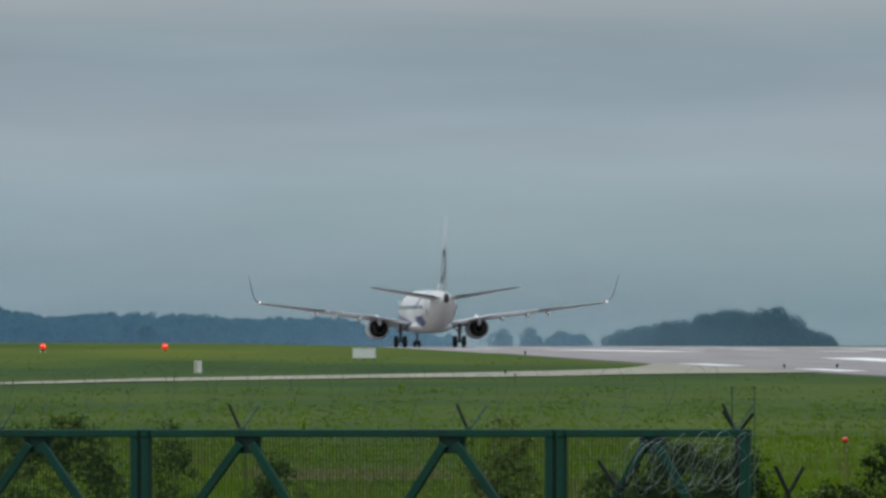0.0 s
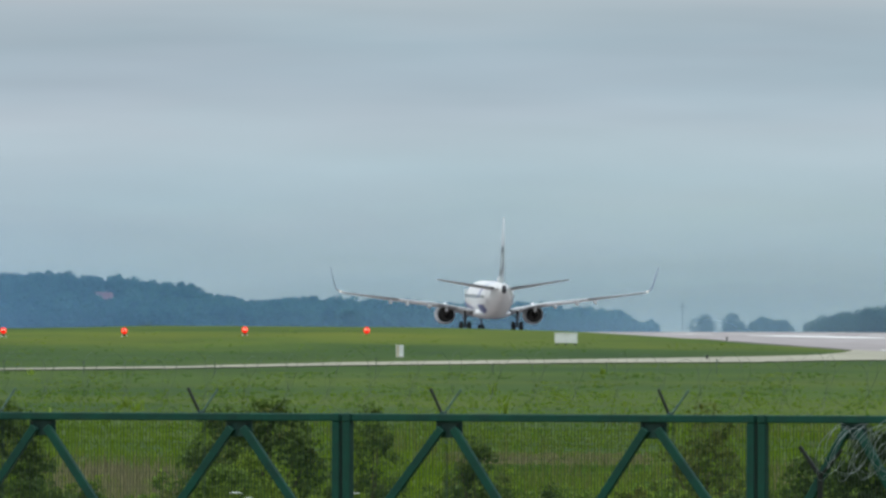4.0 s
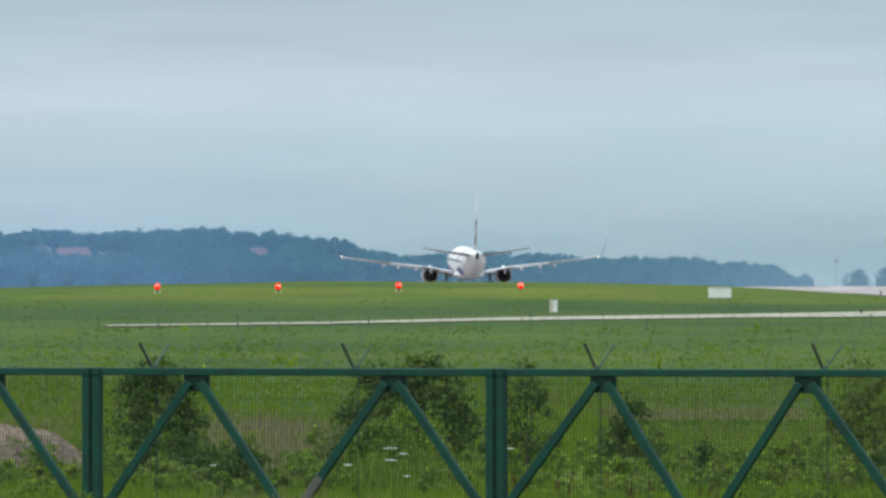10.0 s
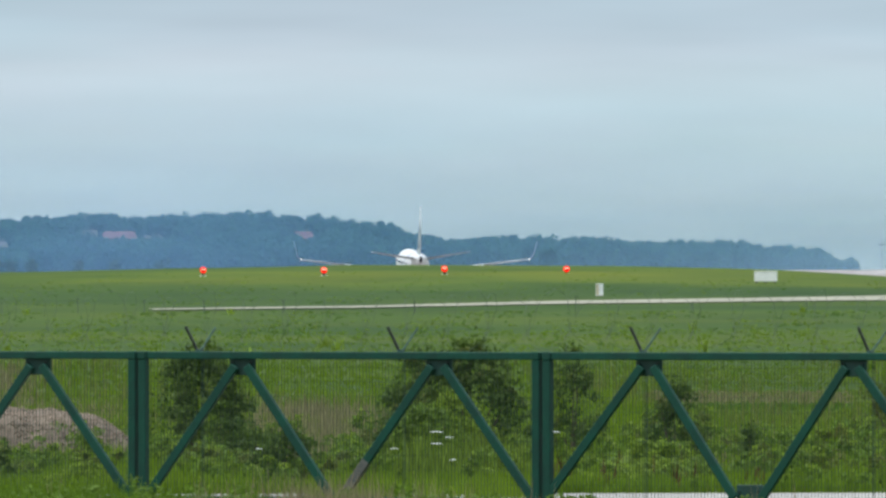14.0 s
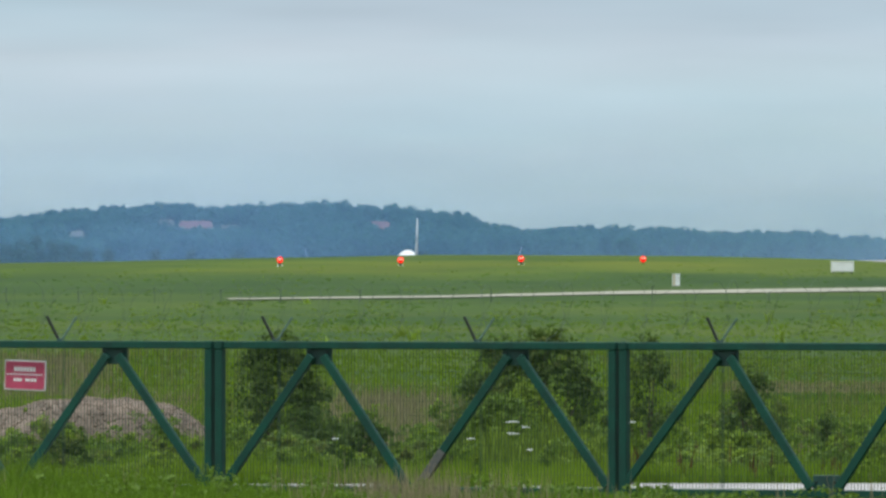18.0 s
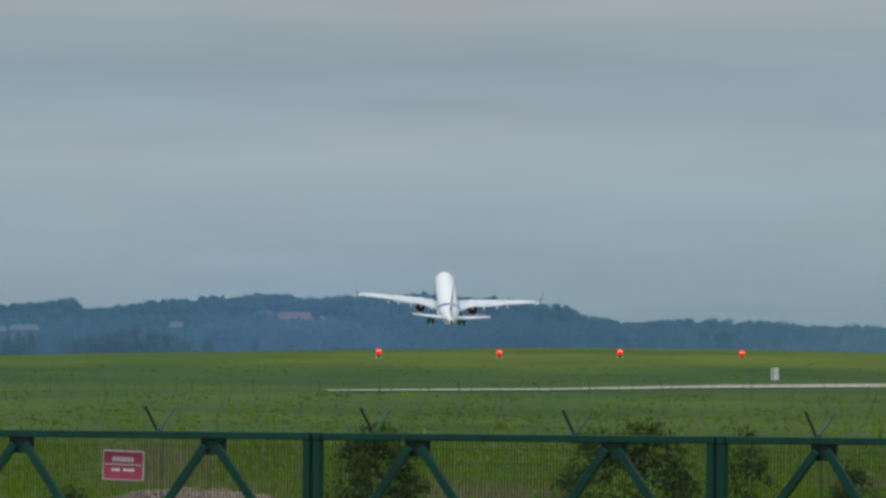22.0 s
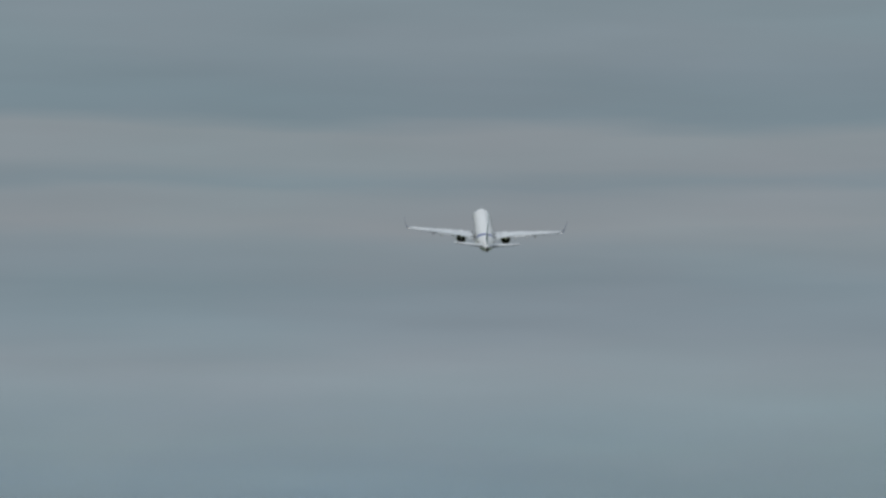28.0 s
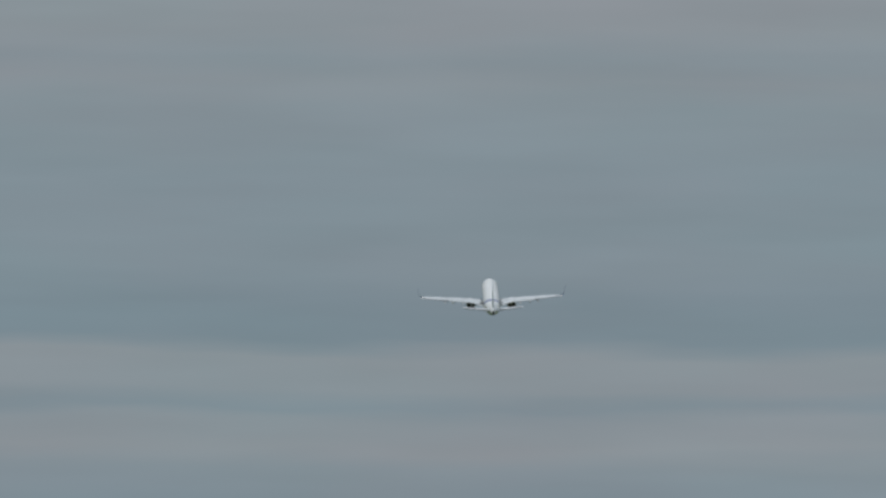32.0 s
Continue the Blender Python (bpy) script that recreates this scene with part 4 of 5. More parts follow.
    part("rudder", add_loft(bmesh.new(), [fin_ring(5.6, -17.85, -19.1, .14), fin_ring(12.3, -19.75, -20.5, .06)]), FIN, fin, smooth=True)
    part("dorsal_fillet", add_loft(bmesh.new(), [fin_ring(5.0, -6.5, -12, .34), fin_ring(5.6, -8.4, -12.4, .22), fin_ring(6.3, -12.4, -13.4, .12)]), HULL, fin, smooth=True)
    gears = []
    for s, name in ((-1, "main_gear"), (1, "main_gear"), (0, "nose_gear")):
        x, y, top = (s * 2.86, 0.0, 2.5) if s else (0.0, 15.6, 1.9)
        g = part(name, add_tube(bmesh.new(), (0, 0, 0), (0, 0, -(top - (.56 if s else .35))), .15 if s else .1, 10), STEELG, th, "dark landing gear leg", at=pose(x, y, top))
        r, wd, off = (.56, .40, .43) if s else (.345, .20, .21)
        hub_z = -(top - r)
        for q in (-1, 1):
            ring = [(wd * k, r * h) for k, h in ((-.5, .55), (-.5, .82), (-.38, .96), (-.2, 1), (.2, 1), (.38, .96), (.5, .82), (.5, .55))]
            bm = add_loft(bmesh.new(), [[(off * q + a, rr * math.cos(2 * math.pi * i / 22), hub_z + rr * math.sin(2 * math.pi * i / 22)) for i in range(22)] for a, rr in ring])
            part("wheel", bm, TYRE, g, "black tyre", True)
        part("axle", add_tube(bmesh.new(), (-off - .24, 0, hub_z), (off + .24, 0, hub_z), .09, 8), STEELG, g)
        part("drag_brace", add_tube(bmesh.new(), (0, 0, hub_z * .55), (-s * 1.1 if s else 0, 0 if s else 1.0, -.1), .06, 6), STEELG, g)
        if s:
            part("gear_door", box((.05, .9, 1.0), pose(s * .24, 0, -.62), .02), WING, g)
        else:
            for q in (-1, 1):
                part("gear_door", box((.03, 1.5, .5), pose(q * .3, .3, -.45), .01), HULL, g)
        gears.append((g, s, (x, y, top)))
    return th, gears, wings


PLANE, GEARS, WINGS = airliner()


# ---- airfield fixtures ----
BULB = mat("lamp_bulb", (1, .8, .7), .4, emit=((1, .55, .30), 1.7))

def red_lamp(x, y, height):
    z = float(ground_z(x, y))
    th = empty("field_lamp", pose(x, y, z), "red glowing obstruction lamp on white legs", "lamp", "row of red lamps")
    bm = bmesh.new()
    bmesh.ops.create_uvsphere(bm, u_segments=16, v_segments=10, radius=.21, matrix=pose(0, 0, height))
    globe = part("globe", bm, LAMP, th, "glowing red globe", True)
    for dx in (-.075, .075):
        bm = bmesh.new()
        bmesh.ops.create_uvsphere(bm, u_segments=10, v_segments=6, radius=.045, matrix=pose(dx, -.175, height + .05))
        part("bulb", bm, BULB, globe, "pale glowing bulb", True)
    part("collar", add_tube(bmesh.new(), (0, 0, height - .34), (0, 0, height - .2), .09, 12), DARKSTEEL, th)
    for dx in (-.16, .16):
        part("leg", add_tube(bmesh.new(), (dx, 0, -.05), (dx * .8, 0, height - .3), .045, 8), WHITE, th)
    part("cross_bar", box((.36, .05, .04), pose(0, 0, height - .34), .01), WHITE, th)


for u, v in ((1039, 11.1), (1253, 11.4), (1467, 9.4), (1683.6, 10.0)):
    y = 1000.0
    x = u * y / F
    red_lamp(x, y, -v * y / F - float(ground_z(x, y)))


def white_post(x, y, w, h):
    th = empty("marker_box", pose(x, y, float(ground_z(x, y))), "small white equipment cabinet standing in the grass", "cabinet")
    part("body", box((w, w, h - .05), pose(0, 0, h / 2), .02), WHITE, th)
    part("roof", box((w + .02, w + .02, .04), pose(0, 0, h - .02), .01), WHITE, th)
    # cream strip added on the front to imitate the darker side face
    part("side_strip", box((w * .32, .02, h * .96), pose(-w * .33, -w / 2 - .006, h * .5), .005), CREAM, th, "cream strip standing in for the cabinet's side face")
    part("plinth", box((w + .04, w + .04, .08), pose(0, 0, .01), .01), PATH, th)


CREAM = mat("cream_paint", (.62, .54, .36), .5, noise_scale=2, vary=.1)
white_post(55.62, 846, .40, .70)


def sign_board(x, y, w, h):
    z = float(ground_z(x, y))
    th = empty("taxi_sign", pose(x, y, z), "white blank back of a low taxiway sign", "sign")
    part("panel", box((w, .16, h), pose(0, 0, .12 + h / 2), .02), WHITE, th)
    part("top_trim", box((w + .04, .2, .05), pose(0, 0, .12 + h), .01), WHITE, th)
    for dx in (-.4, 0, .4):
        part("leg", add_tube(bmesh.new(), (dx * w, 0, -.05), (dx * w, 0, .14), .05, 8), STEELG, th)


sign_board(71.9, 935, 1.43, .62)


def edge_light(x, y, h=.24):
    th = empty("runway_edge_light", pose(x, y, float(ground_z(x, y)) + .06), "small dark runway edge light on a short stem", "light", "runway edge lights")
    part("stem", add_tube(bmesh.new(), (0, 0, 0), (0, 0, h * .6), .04, 8), DARKSTEEL, th)
    part("head", add_tube(bmesh.new(), (0, 0, h * .55), (0, 0, h), .09, 10, .06), DARKSTEEL, th)


for x, y in ((91.4, 869), (94.4, 868), (88.6, 1010), (71.0, 822)):
    edge_light(x, y)


def thin_stake(x, y, h):
    th = empty("marker_stake", pose(x, y, float(ground_z(x, y))), "thin grey marker stake in the meadow", "stake", "marker stakes")
    part("stake", add_tube(bmesh.new(), (0, 0, -.1), (random.uniform(-.04, .04), 0, h), .02, 6), OLDWIRE, th)
    part("cap", add_tube(bmesh.new(), (0, 0, h - .06), (0, 0, h + .02), .03, 6), OLDWIRE, th)


for u, y in ((330, 690), (460, 690), (560, 690), (690, 690), (815, 690), (930, 690), (1050, 690), (1170, 690), (1410, 690), (1700, 690), (1905, 690), (2100, 690), (2300, 690)):
    thin_stake((u + random.uniform(-12, 12)) * y / F, y, random.uniform(.45, .75))


def forked_post():
    q = Vector((2794 / F * 197, 197, 0))
    th = empty("forked_post", pose(q.x, q.y, -3.55), "dark forked steel post in the grass", "post")
    part("post", add_tube(bmesh.new(), (0, 0, 0), (0, 0, 1.52), .035, 8), DARKSTEEL, th)
    part("arm", add_tube(bmesh.new(), (0, 0, 1.5), (-.17, 0, 1.87), .03, 8), DARKSTEEL, th)
    part("arm", add_tube(bmesh.new(), (0, 0, 1.5), (.2, 0, 1.85), .025, 8), DARKSTEEL, th)


forked_post()


def red_stake():
    y = 260.0
    x, z = 2896 / F * y, float(ground_z(2896 / F * y, y))
    th = empty("red_marker", pose(x, y, z), "small red marker ball on a thin stake", "marker")
    part("stake", add_tube(bmesh.new(), (0, 0, 0), (0, 0, 1.3), .015, 6), WEED, th)
    bm = bmesh.new()
    bmesh.ops.create_icosphere(bm, subdivisions=2, radius=.06, matrix=pose(0, 0, 1.40))
    part("ball", bm, mat("red_plastic", (.7, .06, .04), .4), th, smooth=True)


red_stake()


# ---- houses on the far hill ----
WALLS = mat("house_wall", (.15, .145, .145), .8, noise_scale=.4, vary=.12)
ROOFRED = mat("red_roof", (.135, .062, .072), .7, noise_scale=.5, vary=.15)
ROOFGREY = mat("grey_roof", (.080, .092, .092), .7, noise_scale=.5, vary=.15)


def house(u, v, y, w, h, roof_h, roof, label):
    x, z = u * y / F, v * y / F
    foot = float(ground_z(x, y))
    th = empty("house", pose(x, y, foot), label, "house", "houses on the hill")
    e = z - foot - roof_h
    part("wall", box((w, 7, e), pose(0, 0, e / 2), .05), WALLS, th)
    o = w / 2 + .5
    bm = bmesh.new()
    add_loft(bm, [[(-o, -4.1, e - .1), (o, -4.1, e - .1), (o, 4.1, e - .1), (-o, 4.1, e - .1)], [(-o * .8, -.1, e + roof_h), (o * .8, -.1, e + roof_h), (o * .8, .1, e + roof_h), (-o * .8, .1, e + roof_h)]])
    r = part("roof", bm, roof, th)
    part("chimney", box((.7, .7, 1.4), pose(w * .2, .4, e + roof_h * .9), .02), WALLS, r)
    for k in range(max(2, int(w / 3))):
        part("window", box((1.1, .12, 1.3), pose(-w / 2 + w * (k + .5) / max(2, int(w / 3)), -3.52, e - 1.5), .02), GLASS, th)


house(890, 58, 4170, 9.5, 6, 2.4, ROOFRED, "house with a dull red roof among trees")
house(838, 60, 4180, 3.6, 6, 2.0, ROOFGREY, "pale narrow house among trees")
house(950, 50, 4190, 5.0, 6, 2.4, ROOFGREY, "grey roofed house among trees")
house(1216, 57, 4190, 5.2, 6, 2.2, ROOFRED, "small red roofed house among trees")
house(680, 40, 4060, 3.0, 6, 1.6, ROOFGREY, "small pale house among trees")
house(352, 30, 3690, 7.5, 6, 1.2, ROOFGREY, "long pale building behind dark trees")
house(412, 33, 3690, 6.5, 6, 1.2, ROOFGREY, "long pale building behind dark trees")
WOODS_DARK = mat("near_far_foliage", (.036, .068, .040), .9, island=.25, spec=.1, leafy=.5)
front = []
for u, top in ((340, 15), (356, 11), (378, 17), (398, 12), (300, 8), (318, 12), (412, 18), (425, 22), (500, 14), (530, 18), (555, 22), (585, 32), (610, 35), (640, 33), (665, 24), (700, 15), (730, 12), (820, 10), (890, 10), (960, 12), (1290, 10)):
    for _ in range(2):
        y = 3560 + random.uniform(-40, 40)
        x = (u + random.uniform(-9, 9)) * y / F
        t = top * y / F
        front.append((x, y, -8.3, t + 8.3, 4.6))
woods("tree_row", front, WOODS_DARK, "dark green row of trees below the hill", per=260, leaf=.35)
th = empty("mast", pose(2245 / F * 3400, 3400, -8), "thin grey lattice mast in the distance", "mast")
part("pole", add_tube(bmesh.new(), (0, 0, 0), (0, 0, 13.2), .09, 6, .06), STEELG, th)
part("cross_arm", box((1.6, .15, .15), pose(0, 0, 12.2)), STEELG, th)


# ---- meadow plants ----
def in_view(y, n):
    return np.random.uniform(.003, .122, n) * y


def grass_blades(name, x, y, h, w, per, material, label, lean=.35):
    n = len(x)
    z = ground_z(x, y) - .03
    X = np.repeat(x, per) + np.random.normal(0, .07, n * per)
    Y = np.repeat(y, per) + np.random.normal(0, .07, n * per)
    Z, H = np.repeat(z, per), np.repeat(h, per) * np.random.uniform(.5, 1.1, n * per)
    W = np.repeat(w, per)
    lx, ly = np.random.normal(0, lean, n * per) * H, np.random.normal(0, lean, n * per) * H
    a = np.stack([X - W, Y, Z], 1)
    b = np.stack([X + W, Y, Z], 1)
    c = np.stack([X + W * .7 + lx * .35, Y + ly * .35, Z + H * .6], 1)
    d = np.stack([X + lx, Y + ly, Z + H], 1)
    e = np.stack([X - W * .7 + lx * .35, Y + ly * .35, Z + H * .6], 1)
    v = np.stack([a, b, c, d, e], 1).reshape(-1, 3)
    k = np.arange(n * per)[:, None] * 5
    f = np.concatenate([k + np.array([[0, 1, 2]]), k + np.array([[0, 2, 4]]), k + np.array([[4, 2, 3]])])
    return tagged(mesh_object(name, v, f, material), label, "grass", kind="stuff")


def field(n, y0, y1, power=1.0):
    y = y0 + (y1 - y0) * np.random.rand(n) ** power
    return in_view(y, n), y


x, y = field(22000, 213.5, 420, 1.5)
patch = .5 + .5 * np.sin(x * .9 + 2 * np.sin(y * .07)) * np.sin(y * .11 + x * .3)
u = x / y * F
open_lawn = ease(1800, 1860, u) * (1 - ease(2180, 2260, u)) * ease(255, 285, y)
tall = (.22 + .25 * patch) * (1 - .45 * ease(280, 330, y)) * (1 - .5 * open_lawn)
grass_blades("meadow_grass", x, y, tall, np.full(len(x), .009), 5, BLADE_NEAR, "tall green meadow grass behind the fence")
x, y = field(7000, 330, 560)
grass_blades("meadow_grass", x, y, np.random.uniform(.07, .17, len(x)), np.full(len(x), .014), 4, BLADE_NEAR, "green meadow grass across the field")
x, y = field(12, 420, 700)
grass_blades("tall_weeds", x, y, np.random.uniform(.25, .6, len(x)), np.full(len(x), .03), 9, LEAF_LIGHT, "scattered darker weeds in the meadow", .45)
x, y = field(1700, 230, 420)
keep = (np.sin(x * .55 + 1.5) > .2)
grass_blades("dry_stalks", x[keep], y[keep], np.random.uniform(.4, .8, keep.sum()), np.full(keep.sum(), .006), 4, STALK, "pale dry stalks among the grass", .14)
y = np.random.uniform(236, 300, 900)
x = np.random.normal(1240, 75, 900) * y / F
grass_blades("dry_stalks", x, y, np.random.uniform(.35, .65, 900), np.full(900, .007), 3, DRYGRASS, "patch of brownish dry grass", .16)
for u0, spread, y0, y1, n in ((640, 60, 290, 400, 620), (820, 45, 250, 300, 260), (1960, 50, 236, 262, 160), (2440, 60, 240, 300, 240)):
    y = np.random.uniform(y0, y1, n)
    x = np.random.normal(u0, spread, n) * y / F
    grass_blades("dry_stalks", x, y, np.random.uniform(.28, .55, n), np.full(n, .007), 3, DRYGRASS, "patch of brownish dry grass", .18)
# fresh grass close behind the plinth
y = np.random.uniform(209, 220, 800)
x = np.random.uniform(1225, 1625, 800) * y / F
grass_blades("meadow_grass", x, y, np.random.uniform(.26, .46, 800), np.full(800, .008), 6, BLADE_NEAR, "tall fresh green grass behind the fence", .2)
y = np.random.uniform(219, 230, 150)
x = np.random.uniform(1385, 1600, 150) * y / F
grass_blades("tall_weeds", x, y, np.random.uniform(.35, .95, 150), np.full(150, .014), 6, BLADE_PALE, "tall yellow-green weeds before the bushes", .16)
# short worn and lush strips across the open grass
for u0, u1, y0, y1, n, high, mat_, words in ((1830, 2190, 318, 340, 1300, .10, DRYGRASS, "thin strip of dry worn grass"), (1850, 2200, 268, 300, 1500, .14, BLADE_PALE, "strip of pale lush grass"),
                                             (1840, 2180, 352, 400, 900, .10, BLADE_PALE, "strip of pale lush grass"), (1860, 2180, 304, 314, 500, .12, BLADE_DARK, "strip of dark green grass")):
    y = np.random.uniform(y0, y1, n)
    x = np.random.uniform(u0, u1, n) * y / F
    grass_blades("grass_strip", x, y, np.random.uniform(.6, 1.3, n) * high, np.full(n, .010), 4, mat_, words, .3)


def leaf_lumps(rng, lumps, per, leaf):
    """Leaf sprays over rounded lumps (rows of centre and three radii), as one set of small triangles."""
    pts, nor = [], []
    for c, r in lumps:
        d = rng.normal(size=(per, 3))
        d /= np.linalg.norm(d, axis=1, keepdims=True)
        d[:, 2] = np.where(d[:, 2] < -.45, -d[:, 2], d[:, 2])
        pts.append(np.asarray(c) + d * np.asarray(r) * rng.uniform(.45, 1.15, (per, 1)))
        nor.append(d)
    pts, nor = np.concatenate(pts), np.concatenate(nor)
    return spray_cards(pts, nor, np.full(len(pts), leaf), .8)


def weed_clumps(n, y0, y1, tall, seed):
    """Low rounded clumps of weeds in drifts: darker below, light tips above as painted highlights."""
    rng = np.random.RandomState(seed)
    y = rng.uniform(y0, y1, n)
    u = rng.uniform(330, 3080, n)
    u = np.where(rng.rand(n) < .55, np.round(u / 130) * 130 + rng.normal(0, 28, n), u)
    x, h = u * y / F, tall * rng.uniform(.35, 1.0, n) ** 1.3
    low, tips, olive = [], [], []
    for i in range(n):
        base = np.array((x[i], y[i], float(ground_z(x[i], y[i]))))
        w = h[i] * rng.uniform(.4, .8)
        for k in range(5):
            c = base + np.array((rng.normal(0, .4) * w, rng.normal(0, .4) * w, h[i] * rng.uniform(.2, .7)))
            r = (w * rng.uniform(.2, .34), w * .28, h[i] * rng.uniform(.14, .24))
            (olive if i % 5 == 0 else low).append((c, r))
            if k < 3:
                tips.append((c + np.array((rng.normal(0, .1) * w, -.1 * w, r[2] * .75)), (r[0] * .7, r[1] * .7, r[2] * .55)))
    for name, rows, m, label, per in (("leafy_weeds", low, LEAF_MID, "mid green clumps of weeds behind the fence", 46), ("olive_weeds", olive, LEAF_OLIVE, "olive brownish clumps of weeds", 46),
                                      ("weed_tips", tips, LEAF_LIGHT, "light yellow-green weed tips coloured as leaf highlights", 20)):
        v, f = leaf_lumps(rng, rows, per, .034)
        tagged(mesh_object(name, v, f, m), label, "weeds", kind="stuff")


weed_clumps(430, 214, 258, .85, 4)


def fern(u, y, reach, fronds, material, label):
    """A tuft of arching fronds set with leaflets on both sides."""
    x = u * y / F
    th = empty("fern", pose(x, y, float(ground_z(x, y)) - .02), label, "fern", "ferns behind the fence")
    for k in range(fronds):
        a = 2 * math.pi * k / fronds + random.uniform(-.3, .3)
        n, top, out = 16, reach * random.uniform(.7, 1.05), reach * random.uniform(.55, .9)
        side = np.array((-math.sin(a), math.cos(a), 0))
        v, f = [], []
        for i in range(n):
            t = (i + 1) / n
            c = np.array((math.cos(a) * out * t, math.sin(a) * out * t, top * (1.75 * t - 1.05 * t * t)))
            wide = .17 * reach * math.sin(math.pi * min(1, t * .86 + .12)) + .01
            for q in (-1, 1):
                tip = c + side * q * wide + np.array((0, 0, -.12 * wide + random.uniform(-.02, .02)))
                fwd = np.array((math.cos(a), math.sin(a), .2)) * out / n
                m = len(v)
                v += [c - fwd * .4, c + fwd * .6, tip]
                f.append((m, m + 1, m + 2))
        tagged(mesh_object("frond", v, f, material, th), kind="stuff")


for u, y, r, k in ((1770, 221, .62, 9), (1812, 219, .78, 11), (1850, 222, .70, 10), (1888, 220, .58, 9), (1830, 226, .85, 9), (1062, 222, .75, 9), (1094, 225, .80, 9), (1150, 220, .55, 8), (1560, 219, .50, 8), (1730, 219, .45, 8)):
    fern(u, y, r, k, LEAF_LIGHT if k != 9 else LEAF_MID, "bright green fern with arching fronds" if k != 9 else "mid green fern with arching fronds")


def tufts(n, y0, y1, h0, h1, w, material, label, phase):
    """Grass tufts gathered in drifts across the far meadow."""
    y = np.random.uniform(y0, y1, 3 * n)
    x = in_view(y, 3 * n)
    u = x / y * F
    drift = np.sin(u * .021 + phase + 2.2 * np.sin(y * .013 + phase)) + .7 * np.sin(u * .057 + 1.7 * phase + y * .021) + .5 * np.sin(y * .045 + phase)
    keep = np.argsort(-(drift + np.random.normal(0, .8, 3 * n)))[:n]
    x, y = x[keep], y[keep]
    keep = (x < 86) & ((y < np.interp(x, [0, 25, 89], [690, 700, 826])) | (y > np.interp(x, [0, 25, 89], [745, 750, 932])))
    x, y = x[keep], y[keep]
    grass_blades("meadow_tufts", x, y, np.random.uniform(h0, h1, len(x)), np.random.uniform(.5, 1.3, len(x)) * w, 6, material, label, .5)


tufts(3800, 300, 700, .06, .16, .016, BLADE_PALE, "pale yellow-green tufts of meadow grass", .4)
tufts(2600, 300, 700, .06, .16, .016, BLADE_DARK, "dark green tufts of meadow grass", 2.1)
tufts(1500, 760, 1040, .05, .12, .025, BLADE_PALE, "pale yellow-green grass along the crest", 3.3)
tufts(900, 760, 960, .05, .12, .025, BLADE_DARK, "dark green grass below the crest", 5.0)
# tall grass at the foot of the fence, camera side
s = np.random.uniform(-17, 9.5, 7000)
back = np.random.uniform(-15.0, .35, 7000)
fx = POST_B.x + ALONG.x * s - ALONG.y * back
fy = POST_B.y + ALONG.y * s + ALONG.x * back
tall = np.interp(s, [-17, -9, -6.4, -4, -1, 1, 4, 9.5], [.72, .66, .46, .29, .24, .25, .16, .14]) * (1 - .03 * back)
grass_blades("verge_grass", fx, fy, tall * np.random.uniform(.6, 1.15, 7000), np.full(7000, .0065), 8, BLADE_VERGE, "tall grass along the foot of the fence", .3)

s = np.where(np.random.rand(330) < .8, np.random.normal(-3.5, .85, 330), np.random.uniform(-17, 6, 330))
back = np.random.uniform(-11, .3, 330)
s = s - .577 * back
grass_blades("verge_stalks", POST_B.x + ALONG.x * s - ALONG.y * back, POST_B.y + ALONG.y * s + ALONG.x * back, np.random.uniform(.32, .70, 330), np.full(330, .0045), 4, WEED, "pale dry stalks in the verge", .16)


y = np.random.uniform(216, 226, 26)
x = np.random.choice([1765, 1800, 1846, 1892, 2010, 1680, 1340], 26) * y / F + np.random.normal(0, .12, 26)
grass_blades("dock_stalks", x, y, np.random.uniform(.35, .6, 26), np.full(26, .016), 5, RUST, "rusty brown dock stalks among the weeds", .12)


def verge_weeds(n, seed):
    rng = np.random.RandomState(seed)
    s, back = rng.uniform(-17, 4, n), rng.uniform(-9, -.2, n)
    x, y = POST_B.x + ALONG.x * s - ALONG.y * back, POST_B.y + ALONG.y * s + ALONG.x * back
    h = rng.uniform(.3, .62, n) * np.interp(s, [-17, -7, 4], [1.25, 1.0, .6])
    rows = [((x[i] + rng.normal(0, .08), y[i], float(ground_z(x[i], y[i])) + h[i] * rng.uniform(.35, .75)), (.15, .15, h[i] * .2)) for i in range(n) for _ in range(3)]
    v, f = leaf_lumps(rng, rows, 22, .034)
    tagged(mesh_object("verge_weeds", v, f, LEAF_MID), "broad-leaved green weeds in the verge", "weeds", kind="stuff")


verge_weeds(120, 8)


